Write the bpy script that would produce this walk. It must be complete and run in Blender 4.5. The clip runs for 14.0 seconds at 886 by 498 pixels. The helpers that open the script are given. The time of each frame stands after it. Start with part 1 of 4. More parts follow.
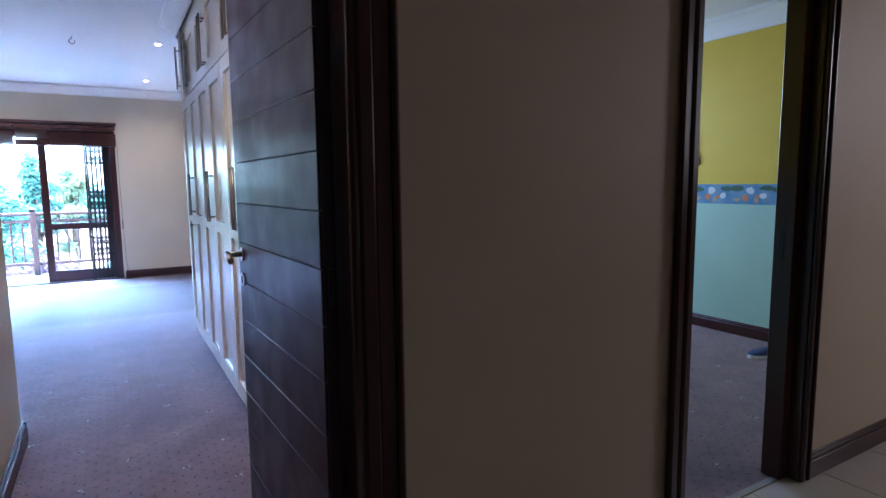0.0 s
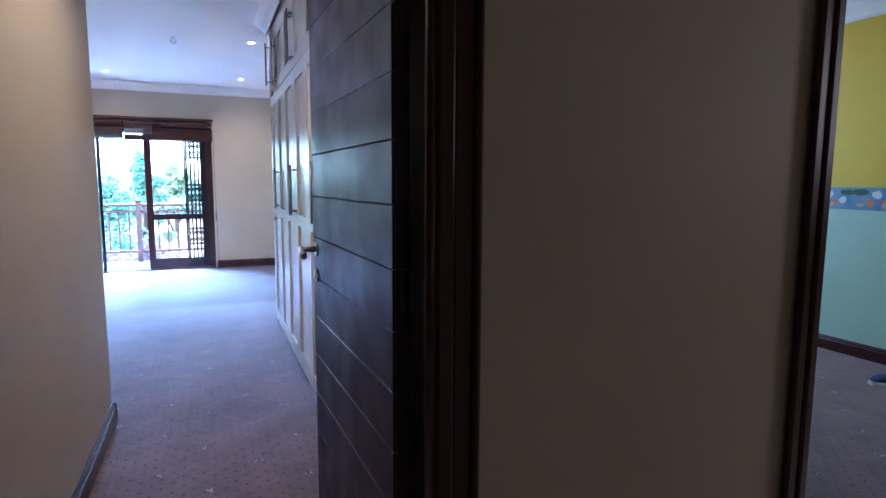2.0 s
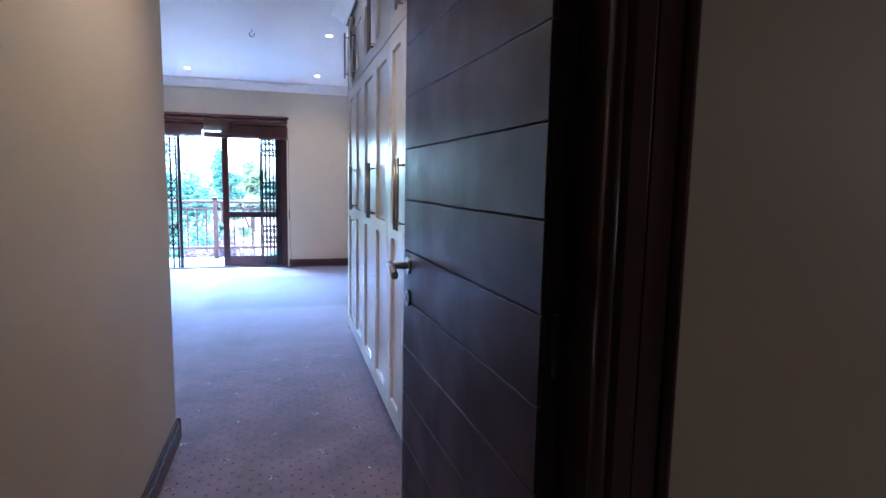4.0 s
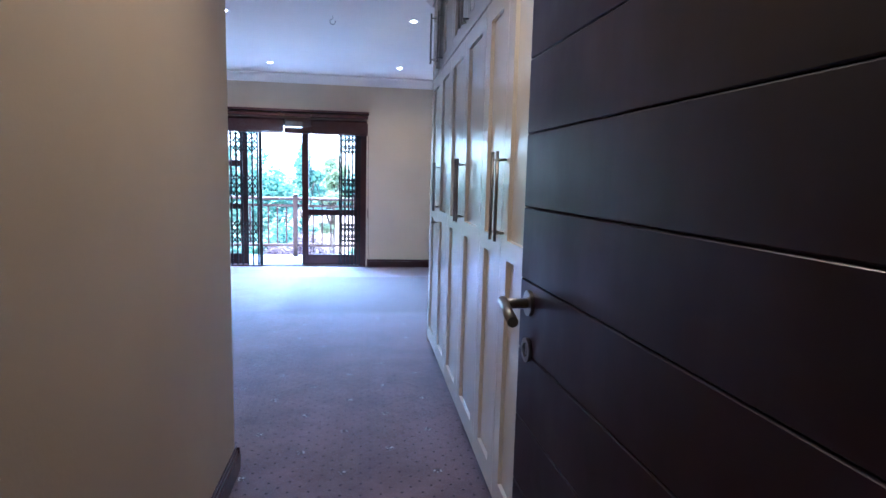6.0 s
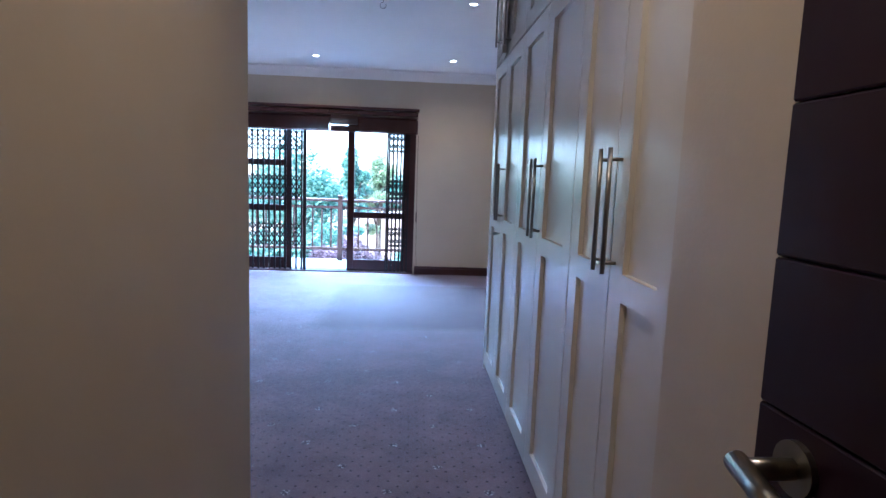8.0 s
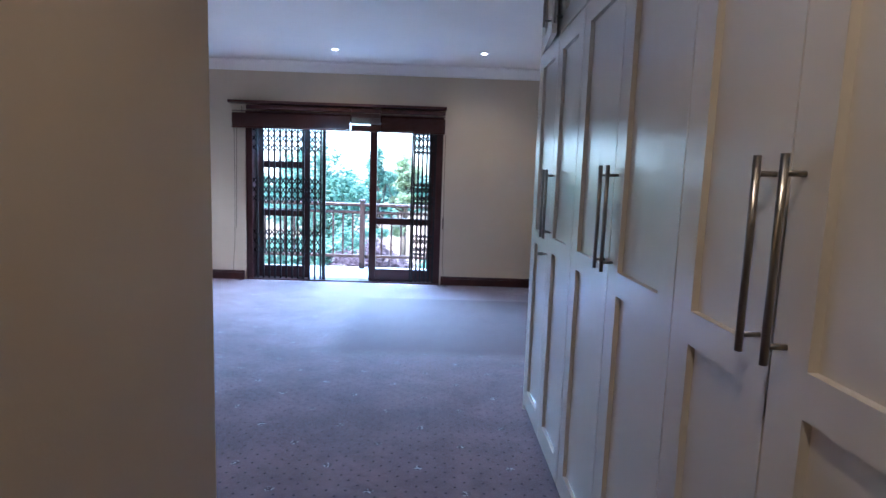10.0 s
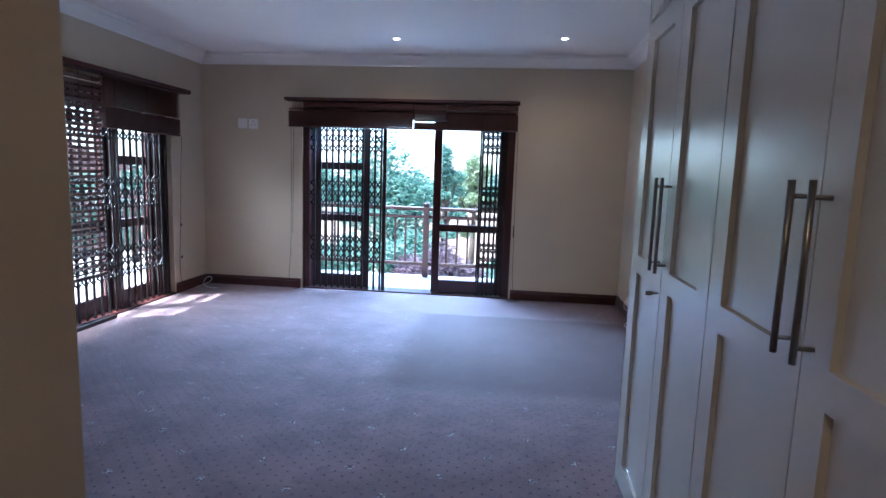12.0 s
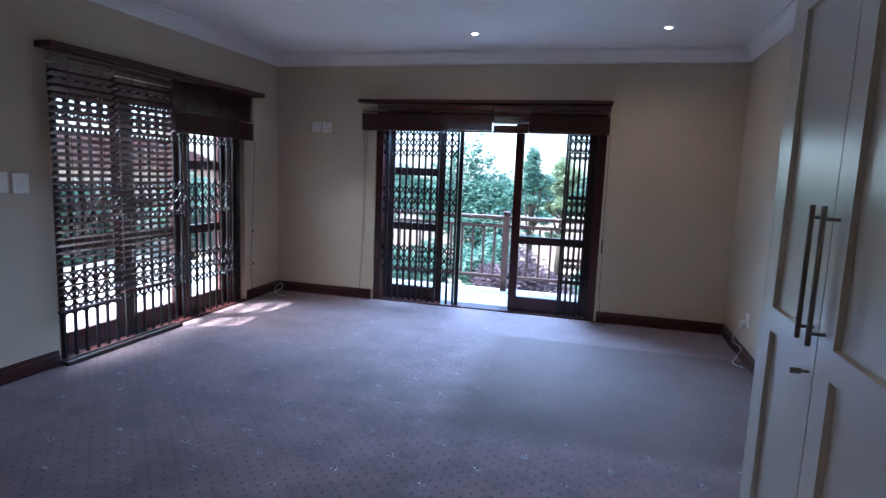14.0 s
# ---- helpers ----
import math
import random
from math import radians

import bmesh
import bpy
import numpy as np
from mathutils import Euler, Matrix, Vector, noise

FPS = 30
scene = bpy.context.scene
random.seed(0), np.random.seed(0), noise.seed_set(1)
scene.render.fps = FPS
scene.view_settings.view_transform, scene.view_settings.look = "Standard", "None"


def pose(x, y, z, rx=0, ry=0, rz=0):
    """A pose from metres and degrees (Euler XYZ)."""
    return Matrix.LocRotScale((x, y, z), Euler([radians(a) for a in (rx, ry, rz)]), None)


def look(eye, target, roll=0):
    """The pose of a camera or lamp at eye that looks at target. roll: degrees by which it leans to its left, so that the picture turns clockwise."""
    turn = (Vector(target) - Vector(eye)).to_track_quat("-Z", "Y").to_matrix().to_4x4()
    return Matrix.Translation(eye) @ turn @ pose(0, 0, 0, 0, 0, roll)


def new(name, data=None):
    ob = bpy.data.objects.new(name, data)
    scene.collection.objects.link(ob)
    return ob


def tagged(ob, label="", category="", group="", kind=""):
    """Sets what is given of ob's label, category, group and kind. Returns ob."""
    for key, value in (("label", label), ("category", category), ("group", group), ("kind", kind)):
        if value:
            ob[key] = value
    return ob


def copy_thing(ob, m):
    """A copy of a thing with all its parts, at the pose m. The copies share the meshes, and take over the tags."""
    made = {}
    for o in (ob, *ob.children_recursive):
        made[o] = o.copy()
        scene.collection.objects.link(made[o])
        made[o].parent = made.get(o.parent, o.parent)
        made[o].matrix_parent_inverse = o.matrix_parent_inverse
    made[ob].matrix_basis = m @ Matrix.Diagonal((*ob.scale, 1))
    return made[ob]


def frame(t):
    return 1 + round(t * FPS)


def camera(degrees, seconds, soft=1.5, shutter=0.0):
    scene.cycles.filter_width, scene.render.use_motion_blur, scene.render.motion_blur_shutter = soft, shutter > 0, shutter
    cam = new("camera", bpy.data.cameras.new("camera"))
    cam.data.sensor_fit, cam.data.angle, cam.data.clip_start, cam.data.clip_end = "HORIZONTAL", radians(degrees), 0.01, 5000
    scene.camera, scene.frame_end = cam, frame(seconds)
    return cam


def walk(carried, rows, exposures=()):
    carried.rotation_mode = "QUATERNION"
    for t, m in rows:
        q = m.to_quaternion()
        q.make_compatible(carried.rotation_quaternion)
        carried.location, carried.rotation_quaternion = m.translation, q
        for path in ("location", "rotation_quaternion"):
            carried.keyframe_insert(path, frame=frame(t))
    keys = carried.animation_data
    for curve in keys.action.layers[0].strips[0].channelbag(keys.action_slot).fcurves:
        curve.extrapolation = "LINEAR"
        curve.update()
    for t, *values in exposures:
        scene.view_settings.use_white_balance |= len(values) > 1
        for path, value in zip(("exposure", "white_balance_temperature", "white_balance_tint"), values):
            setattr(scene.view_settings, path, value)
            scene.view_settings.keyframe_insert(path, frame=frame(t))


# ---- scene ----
cam = camera(75.9, 14.0)
PATH = [
    (0, (0.625, 0.994, 1.259), (1.628, 2.709, 1.028), -0.6),
    (0.5, (0.665, 1.017, 1.256), (1.608, 2.765, 1.024), -0.4),
    (1, (0.697, 1.042, 1.255), (1.575, 2.823, 1.018), -0.2),
    (1.5, (0.696, 1.072, 1.253), (1.51, 2.884, 1.016), -0.1),
    (2, (0.685, 1.121, 1.247), (1.439, 2.958, 1.013), 0.3),
    (2.5, (0.677, 1.211, 1.246), (1.377, 3.07, 1.011), 0.5),
    (3, (0.665, 1.316, 1.248), (1.317, 3.192, 1.014), 0.7),
    (5.5, (0.726, 1.885, 1.249), (1.066, 3.841, 1.005), 1.4),
    (6, (0.704, 2.017, 1.248), (0.983, 3.982, 1.001), 1.5),
    (6.5, (0.681, 2.166, 1.247), (0.92, 4.136, 0.999), 1.7),
    (7, (0.664, 2.291, 1.246), (0.873, 4.264, 0.997), 1.7),
    (7.5, (0.657, 2.44, 1.253), (0.824, 4.417, 1.004), 1.8),
    (8, (0.675, 2.572, 1.257), (0.798, 4.552, 1.009), 2.1),
    (10.5, (0.661, 3.298, 1.314), (0.662, 5.281, 1.061), 1.8),
    (11, (0.668, 3.469, 1.328), (0.615, 5.451, 1.072), 1.8),
    (11.5, (0.677, 3.606, 1.327), (0.544, 5.585, 1.069), 1.9),
    (12, (0.661, 3.783, 1.336), (0.452, 5.755, 1.072), 1.9),
    (12.5, (0.65, 3.933, 1.334), (0.368, 5.895, 1.07), 2.0),
    (13, (0.648, 4.047, 1.343), (0.312, 6.001, 1.08), 2.1),
    (13.5, (0.661, 4.167, 1.371), (0.24, 6.104, 1.104), 2.1),
    (14, (0.68, 4.279, 1.384), (0.173, 6.195, 1.117), 2.3),
]
EXPOSURES = [(0.0, 4.2, 4440, 12), (3.0, 4.12, 4440, 12), (5.5, 3.85, 4520, 12), (8.0, 3.25, 4620, 12), (11.0, 2.95, 4880, 12), (14.0, 2.25, 5060, 12)]
walk(cam, [(t, look(eye, target, roll)) for t, eye, target, roll in PATH], EXPOSURES)

# ---- world, sun, large lights ----
world = bpy.data.worlds.new("world")
scene.world = world
world.use_nodes = True
wn = world.node_tree
SUN_ELEV, SUN_AZ = radians(67), radians(-121)   # azimuth from +y towards +x
sky = wn.nodes.new("ShaderNodeTexSky")
sky.sky_type, sky.sun_disc = "NISHITA", False
sky.air_density, sky.dust_density = 1.0, 1.2
sky.sun_elevation, sky.sun_rotation = SUN_ELEV, SUN_AZ
bg = wn.nodes["Background"]
bg.inputs["Strength"].default_value = 0.15
wn.links.new(sky.outputs[0], bg.inputs["Color"])
sun = new("sun", bpy.data.lights.new("sun", "SUN"))
sun.data.energy, sun.data.angle, sun.data.color = 5.0, radians(0.5), (1.0, 0.95, 0.87)
SUN_DIR = Vector((math.cos(SUN_ELEV) * math.sin(SUN_AZ), math.cos(SUN_ELEV) * math.cos(SUN_AZ), math.sin(SUN_ELEV)))
sun.matrix_world = look(SUN_DIR * 30, (0, 0, 0))


def unseen_area_light(x, y, z, tx, ty, tz, w, h, power, colour=(0.80, 0.90, 1.0)):
    lamp = new("unseen_area_light", bpy.data.lights.new("unseen_area_light", "AREA"))
    lamp.data.shape, lamp.data.size, lamp.data.size_y = "RECTANGLE", w, h
    lamp.data.energy, lamp.data.color = power, colour
    lamp.matrix_world = look((x, y, z), (tx, ty, tz))
    return lamp


# lamps outside above the glazed doors, out of view, standing in for daylight
unseen_area_light(-0.4, 11.25, 2.45, -0.4, 7.6, 0.6, 2.3, 0.9, 146, (0.46, 0.70, 1.0))
unseen_area_light(-4.1, 8.2, 2.60, -1.0, 8.2, 0.9, 2.1, 0.9, 60, (0.95, 0.93, 0.92))
# unseen warm lamp added in the hall to brighten its right-hand wall
unseen_area_light(5.7, 0.5, 1.9, 4.2, 2.1, 0.0, 0.8, 1.2, 1.25, (1.0, 0.74, 0.54))
# unseen lamp added in the yellow room to brighten its carpet and walls
unseen_area_light(3.8, 5.6, 2.0, 3.9, 4.0, 0.0, 1.6, 1.0, 2.5, (0.78, 0.87, 1.0))


# ---- materials ----
def mat(name, colour, rough=0.5, metal=0.0, colour2=None, scale=8.0, detail=4.0, bump=0.0, bump_scale=60.0, coat=0.0, stretch=(1, 1, 1), ior=1.45):
    m = bpy.data.materials.new(name)
    m.use_nodes = True
    nt = m.node_tree
    b = nt.nodes["Principled BSDF"]
    b.inputs["Base Color"].default_value = (*colour, 1)
    b.inputs["Roughness"].default_value, b.inputs["Metallic"].default_value = rough, metal
    b.inputs["Coat Weight"].default_value = coat
    b.inputs["IOR"].default_value = ior
    tc = nt.nodes.new("ShaderNodeTexCoord")
    mp = nt.nodes.new("ShaderNodeMapping")
    mp.inputs["Scale"].default_value = stretch
    nt.links.new(tc.outputs["Object"], mp.inputs[0])
    if colour2:
        n = nt.nodes.new("ShaderNodeTexNoise")
        n.inputs["Scale"].default_value, n.inputs["Detail"].default_value = scale, detail
        nt.links.new(mp.outputs[0], n.inputs["Vector"])
        r = nt.nodes.new("ShaderNodeMix")
        r.data_type = "RGBA"
        r.inputs["A"].default_value, r.inputs["B"].default_value = (*colour, 1), (*colour2, 1)
        s = nt.nodes.new("ShaderNodeMapRange")
        s.inputs[1].default_value, s.inputs[2].default_value = 0.3, 0.7
        nt.links.new(n.outputs[0], s.inputs[0])
        nt.links.new(s.outputs[0], r.inputs["Factor"])
        nt.links.new(r.outputs["Result"], b.inputs["Base Color"])
    if bump:
        n2 = nt.nodes.new("ShaderNodeTexNoise")
        n2.inputs["Scale"].default_value, n2.inputs["Detail"].default_value = bump_scale, 3.0
        nt.links.new(mp.outputs[0], n2.inputs["Vector"])
        bp = nt.nodes.new("ShaderNodeBump")
        bp.inputs["Strength"].default_value, bp.inputs["Distance"].default_value = bump, 0.01
        nt.links.new(n2.outputs[0], bp.inputs["Height"])
        nt.links.new(bp.outputs[0], b.inputs["Normal"])
    return m


def uneven_gloss(m, scale, low, high):
    nt = m.node_tree
    tc = nt.nodes.new("ShaderNodeTexCoord")
    n = nt.nodes.new("ShaderNodeTexNoise")
    n.inputs["Scale"].default_value, n.inputs["Detail"].default_value = scale, 2.5
    r = nt.nodes.new("ShaderNodeMapRange")
    r.inputs[1].default_value, r.inputs[2].default_value, r.inputs[3].default_value, r.inputs[4].default_value = 0.35, 0.65, low, high
    nt.links.new(tc.outputs["Object"], n.inputs["Vector"])
    nt.links.new(n.outputs[0], r.inputs[0])
    nt.links.new(r.outputs[0], nt.nodes["Principled BSDF"].inputs["Roughness"])


M_WALL = mat("wall_paint", (0.535, 0.448, 0.322), 0.55, 0, (0.505, 0.42, 0.302), 2.5, 5, 0.05, 90)
M_CEIL = mat("ceiling_paint", (0.83, 0.805, 0.765), 0.7, 0, (0.79, 0.77, 0.73), 1.5, 4, 0.05, 40)
M_WOOD = mat("mahogany", (0.055, 0.014, 0.011), 0.30, 0, (0.028, 0.008, 0.007), 6, 6, 0.10, 25, 0.15, (1, 1, 0.12))
M_DOOR = mat("dark_door_stain", (0.028, 0.007, 0.022), 0.36, 0, (0.011, 0.004, 0.010), 5, 9, 0.12, 9, 0.0, (1, 1, 0.5), 1.42)
uneven_gloss(M_DOOR, 6.0, 0.30, 0.46)
M_BLIND = mat("blind_wood", (0.075, 0.021, 0.014), 0.5, 0, (0.040, 0.011, 0.008), 9, 5, 0.05, 30, 0, (1, 1, 1))
M_CAB = mat("cabinet_paint", (0.70, 0.645, 0.53), 0.24, 0, (0.67, 0.615, 0.51), 3, 3, 0.03, 12, 0.0, (1, 1, 1), 1.75)
M_STEEL = mat("brushed_steel", (0.36, 0.33, 0.28), 0.28, 1.0, (0.28, 0.26, 0.22), 30, 3, 0.05, 120, 0, (1, 1, 0.1))
M_GATE = mat("gate_enamel", (0.018, 0.013, 0.012), 0.35, 0, (0.010, 0.008, 0.008), 14, 3, 0.05, 60)
M_WHITE = mat("white_plastic", (0.78, 0.76, 0.72), 0.35)
M_YELLOW = mat("yellow_paint", (0.62, 0.44, 0.02), 0.6, 0, (0.58, 0.41, 0.02), 3, 4, 0.1, 90)
M_MINT = mat("mint_paint", (0.42, 0.56, 0.43), 0.6, 0, (0.40, 0.53, 0.41), 3, 4, 0.1, 90)
M_TILE = mat("floor_tile", (0.50, 0.46, 0.41), 0.25, 0, (0.46, 0.42, 0.37), 5, 6, 0.02, 30)
M_GROUT = mat("grout", (0.30, 0.27, 0.24), 0.8, 0, (0.25, 0.23, 0.2), 20, 3, 0.1, 80)
M_BALC = mat("balcony_tile", (0.48, 0.44, 0.39), 0.5, 0, (0.42, 0.38, 0.33), 5, 6, 0.04, 40)
M_RAIL = mat("rail_wood", (0.050, 0.023, 0.018), 0.6, 0, (0.03, 0.014, 0.011), 8, 4, 0.1, 40)
M_CORD = mat("cord", (0.03, 0.02, 0.018), 0.7)
M_BARK = mat("bark", (0.10, 0.07, 0.05), 0.9, 0, (0.06, 0.045, 0.03), 12, 6, 0.6, 30, 0, (1, 1, 0.3))
M_GRASS = mat("grass", (0.34, 0.28, 0.22), 0.9, 0, (0.08, 0.11, 0.05), 0.16, 7, 0.3, 10)
M_PLASTER = mat("outside_plaster", (0.55, 0.42, 0.33), 0.8, 0, (0.50, 0.38, 0.30), 2, 5, 0.1, 60)


def carpet_material():
    m = mat("carpet", (0.262, 0.172, 0.166), 0.95, 0, (0.130, 0.083, 0.081), 3.2, 12, 0.5, 200)
    nt = m.node_tree
    for n in nt.nodes:
        if n.type == "TEX_NOISE" and n.inputs["Scale"].default_value < 10:
            n.inputs["Roughness"].default_value = 0.74
    b = nt.nodes["Principled BSDF"]
    b.inputs["Sheen Roughness"].default_value = 0.32
    base = b.inputs["Base Color"].links[0].from_socket
    tc = nt.nodes.new("ShaderNodeTexCoord")

    def lattice(pitch, radius, turn, jitter):
        mp = nt.nodes.new("ShaderNodeMapping")
        mp.inputs["Scale"].default_value = (1 / pitch, 1 / pitch, 0)
        mp.inputs["Rotation"].default_value = (0, 0, radians(turn))
        nt.links.new(tc.outputs["Object"], mp.inputs[0])
        v = nt.nodes.new("ShaderNodeTexVoronoi")
        v.voronoi_dimensions = "2D"
        v.inputs["Scale"].default_value, v.inputs["Randomness"].default_value = 1.0, jitter
        nt.links.new(mp.outputs[0], v.inputs["Vector"])
        r = nt.nodes.new("ShaderNodeMapRange")
        r.inputs[1].default_value, r.inputs[2].default_value = radius / pitch, radius / pitch * 0.6
        nt.links.new(v.outputs["Distance"], r.inputs[0])
        return r.outputs[0], v, mp

    def mixed(fac, a, colour):
        x = nt.nodes.new("ShaderNodeMix")
        x.data_type = "RGBA"
        nt.links.new(fac, x.inputs["Factor"])
        nt.links.new(a, x.inputs["A"])
        x.inputs["B"].default_value = (*colour, 1)
        return x.outputs["Result"]

    def ramp(socket, lo, hi, a=0.0, b_=1.0):
        q = nt.nodes.new("ShaderNodeMapRange")
        q.interpolation_type = "SMOOTHSTEP"
        q.inputs[1].default_value, q.inputs[2].default_value, q.inputs[3].default_value, q.inputs[4].default_value = lo, hi, a, b_
        nt.links.new(socket, q.inputs[0])
        return q.outputs[0]

    def times(a, c):
        q = nt.nodes.new("ShaderNodeMath")
        q.operation = "MULTIPLY"
        for k, v_ in enumerate((a, c)):
            if isinstance(v_, float):
                q.inputs[k].default_value = v_
            else:
                nt.links.new(v_, q.inputs[k])
        return q.outputs[0]

    dots, _, _ = lattice(0.058, 0.0074, 45, 0.12)
    out = mixed(times(dots, 0.95), base, (0.035, 0.020, 0.022))
    motif, v, mp = lattice(0.29, 0.025, 45, 0.08)
    petals = nt.nodes.new("ShaderNodeTexNoise")
    petals.inputs["Scale"].default_value = 75
    nt.links.new(tc.outputs["Object"], petals.inputs["Vector"])
    pr = nt.nodes.new("ShaderNodeMapRange")
    pr.inputs[1].default_value, pr.inputs[2].default_value = 0.52, 0.57
    nt.links.new(petals.outputs[0], pr.inputs[0])
    mul = nt.nodes.new("ShaderNodeMath")
    mul.operation = "MULTIPLY"
    nt.links.new(motif, mul.inputs[0])
    nt.links.new(pr.outputs[0], mul.inputs[1])
    out = mixed(mul.outputs[0], out, (0.56, 0.51, 0.47))
    inv = nt.nodes.new("ShaderNodeMath")
    inv.operation = "SUBTRACT"
    nt.links.new(motif, inv.inputs[0])
    nt.links.new(mul.outputs[0], inv.inputs[1])
    half = nt.nodes.new("ShaderNodeMath")
    half.operation = "MULTIPLY"
    half.inputs[1].default_value = 0.75
    nt.links.new(inv.outputs[0], half.inputs[0])
    out = mixed(half.outputs[0], out, (0.075, 0.052, 0.052))

    # worn traffic stains, and a darker browner rectangle with soft edges and less sheen
    blot = nt.nodes.new("ShaderNodeTexNoise")
    blot.inputs["Scale"].default_value, blot.inputs["Detail"].default_value, blot.inputs["Roughness"].default_value = 1.3, 6, 0.6
    nt.links.new(tc.outputs["Object"], blot.inputs["Vector"])
    out = mixed(times(ramp(blot.outputs[0], 0.50, 0.68), 0.35), out, (0.085, 0.052, 0.048))
    scuff = nt.nodes.new("ShaderNodeTexNoise")
    scuff.inputs["Scale"].default_value, scuff.inputs["Detail"].default_value = 9.0, 4
    smap = nt.nodes.new("ShaderNodeMapping")
    smap.inputs["Scale"].default_value = (0.45, 1.3, 1.0)
    nt.links.new(tc.outputs["Object"], smap.inputs[0])
    nt.links.new(smap.outputs[0], scuff.inputs["Vector"])
    out = mixed(times(ramp(scuff.outputs[0], 0.60, 0.70), 0.30), out, (0.09, 0.06, 0.06))
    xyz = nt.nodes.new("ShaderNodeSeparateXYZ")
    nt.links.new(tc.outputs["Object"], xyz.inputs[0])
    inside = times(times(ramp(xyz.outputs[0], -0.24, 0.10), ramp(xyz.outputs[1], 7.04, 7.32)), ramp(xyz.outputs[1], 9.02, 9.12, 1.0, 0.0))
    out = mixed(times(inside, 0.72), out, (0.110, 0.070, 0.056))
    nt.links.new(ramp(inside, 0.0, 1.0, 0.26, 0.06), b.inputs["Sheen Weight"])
    nt.links.new(out, b.inputs["Base Color"])
    return m


def glass_material():
    m = bpy.data.materials.new("glass")
    m.use_nodes = True
    b = m.node_tree.nodes["Principled BSDF"]
    b.inputs["Base Color"].default_value = (0.95, 0.98, 0.97, 1)
    b.inputs["Roughness"].default_value = 0.0
    b.inputs["Transmission Weight"].default_value = 1.0
    b.inputs["IOR"].default_value = 1.45
    return m


def glow_material(name, colour, strength):
    m = bpy.data.materials.new(name)
    m.use_nodes = True
    b = m.node_tree.nodes["Principled BSDF"]
    b.inputs["Emission Color"].default_value = (*colour, 1)
    b.inputs["Emission Strength"].default_value = strength
    return m


def leaf_material(name, c1, c2):
    m = mat(name, c1, 0.55)
    nt = m.node_tree
    b = nt.nodes["Principled BSDF"]
    g = nt.nodes.new("ShaderNodeNewGeometry")
    x = nt.nodes.new("ShaderNodeMix")
    x.data_type = "RGBA"
    x.inputs["A"].default_value, x.inputs["B"].default_value = (*c1, 1), (*c2, 1)
    nt.links.new(g.outputs["Random Per Island"], x.inputs["Factor"])
    nt.links.new(x.outputs["Result"], b.inputs["Base Color"])
    tr = nt.nodes.new("ShaderNodeBsdfTranslucent")
    nt.links.new(x.outputs["Result"], tr.inputs["Color"])
    both = nt.nodes.new("ShaderNodeMixShader")
    both.inputs[0].default_value = 0.4
    nt.links.new(b.outputs[0], both.inputs[1])
    nt.links.new(tr.outputs[0], both.inputs[2])
    nt.links.new(both.outputs[0], nt.nodes["Material Output"].inputs["Surface"])
    return m


M_CARPET = carpet_material()
M_GLASS = glass_material()
M_LAMP = glow_material("lamp_glow", (1.0, 0.93, 0.82), 8.0)
M_LEAF = leaf_material("leaves", (0.085, 0.20, 0.145), (0.20, 0.32, 0.24))


# ---- mesh helpers ----
def box(bm, x0, x1, y0, y1, z0, z1, c=0.0):
    """A box, with its edges chamfered by c."""
    lo, hi = (min(x0, x1), min(y0, y1), min(z0, z1)), (max(x0, x1), max(y0, y1), max(z0, z1))
    if c <= 0:
        v = [bm.verts.new((hi[0] if i & 1 else lo[0], hi[1] if i & 2 else lo[1], hi[2] if i & 4 else lo[2])) for i in range(8)]
        for f in ((0, 2, 3, 1), (4, 5, 7, 6), (0, 1, 5, 4), (2, 6, 7, 3), (0, 4, 6, 2), (1, 3, 7, 5)):
            bm.faces.new([v[i] for i in f])
        return
    v = {}
    for i in range(8):
        s = (i & 1, (i >> 1) & 1, (i >> 2) & 1)
        for k in range(3):
            p = [(hi[a] if s[a] else lo[a]) if a == k else ((hi[a] - c) if s[a] else (lo[a] + c)) for a in range(3)]
            v[s, k] = bm.verts.new(p)
    faces = []
    for k in range(3):
        a, b = (k + 1) % 3, (k + 2) % 3
        for s in (0, 1):
            ring = []
            for p, q in ((0, 0), (1, 0), (1, 1), (0, 1)):
                t = [0, 0, 0]
                t[k], t[a], t[b] = s, p, q
                ring.append(v[tuple(t), k])
            faces.append(bm.faces.new(ring if s else ring[::-1]))
        for p in (0, 1):
            for q in (0, 1):
                t0, t1 = [0, 0, 0], [0, 0, 0]
                t0[a], t0[b], t1[a], t1[b], t1[k] = p, q, p, q, 1
                ring = [v[tuple(t0), a], v[tuple(t1), a], v[tuple(t1), b], v[tuple(t0), b]]
                faces.append(bm.faces.new(ring if p == q else ring[::-1]))
    for i in range(8):
        s = (i & 1, (i >> 1) & 1, (i >> 2) & 1)
        ring = [v[s, k] for k in range(3)]
        faces.append(bm.faces.new(ring if sum(s) % 2 else ring[::-1]))


def rod(bm, a, b, r, n=10, r2=None):
    """A round bar from a to b."""
    a, b = Vector(a), Vector(b)
    q = (b - a).to_track_quat("Z", "Y")
    r2 = r if r2 is None else r2
    rings = [[bm.verts.new(p + q @ Vector((math.cos(2 * math.pi * i / n) * rr, math.sin(2 * math.pi * i / n) * rr, 0))) for i in range(n)] for p, rr in ((a, r), (b, r2))]
    for i in range(n):
        j = (i + 1) % n
        f = bm.faces.new([rings[0][i], rings[0][j], rings[1][j], rings[1][i]])
        f.smooth = n > 6
    bm.faces.new(rings[0][::-1])
    bm.faces.new(rings[1])


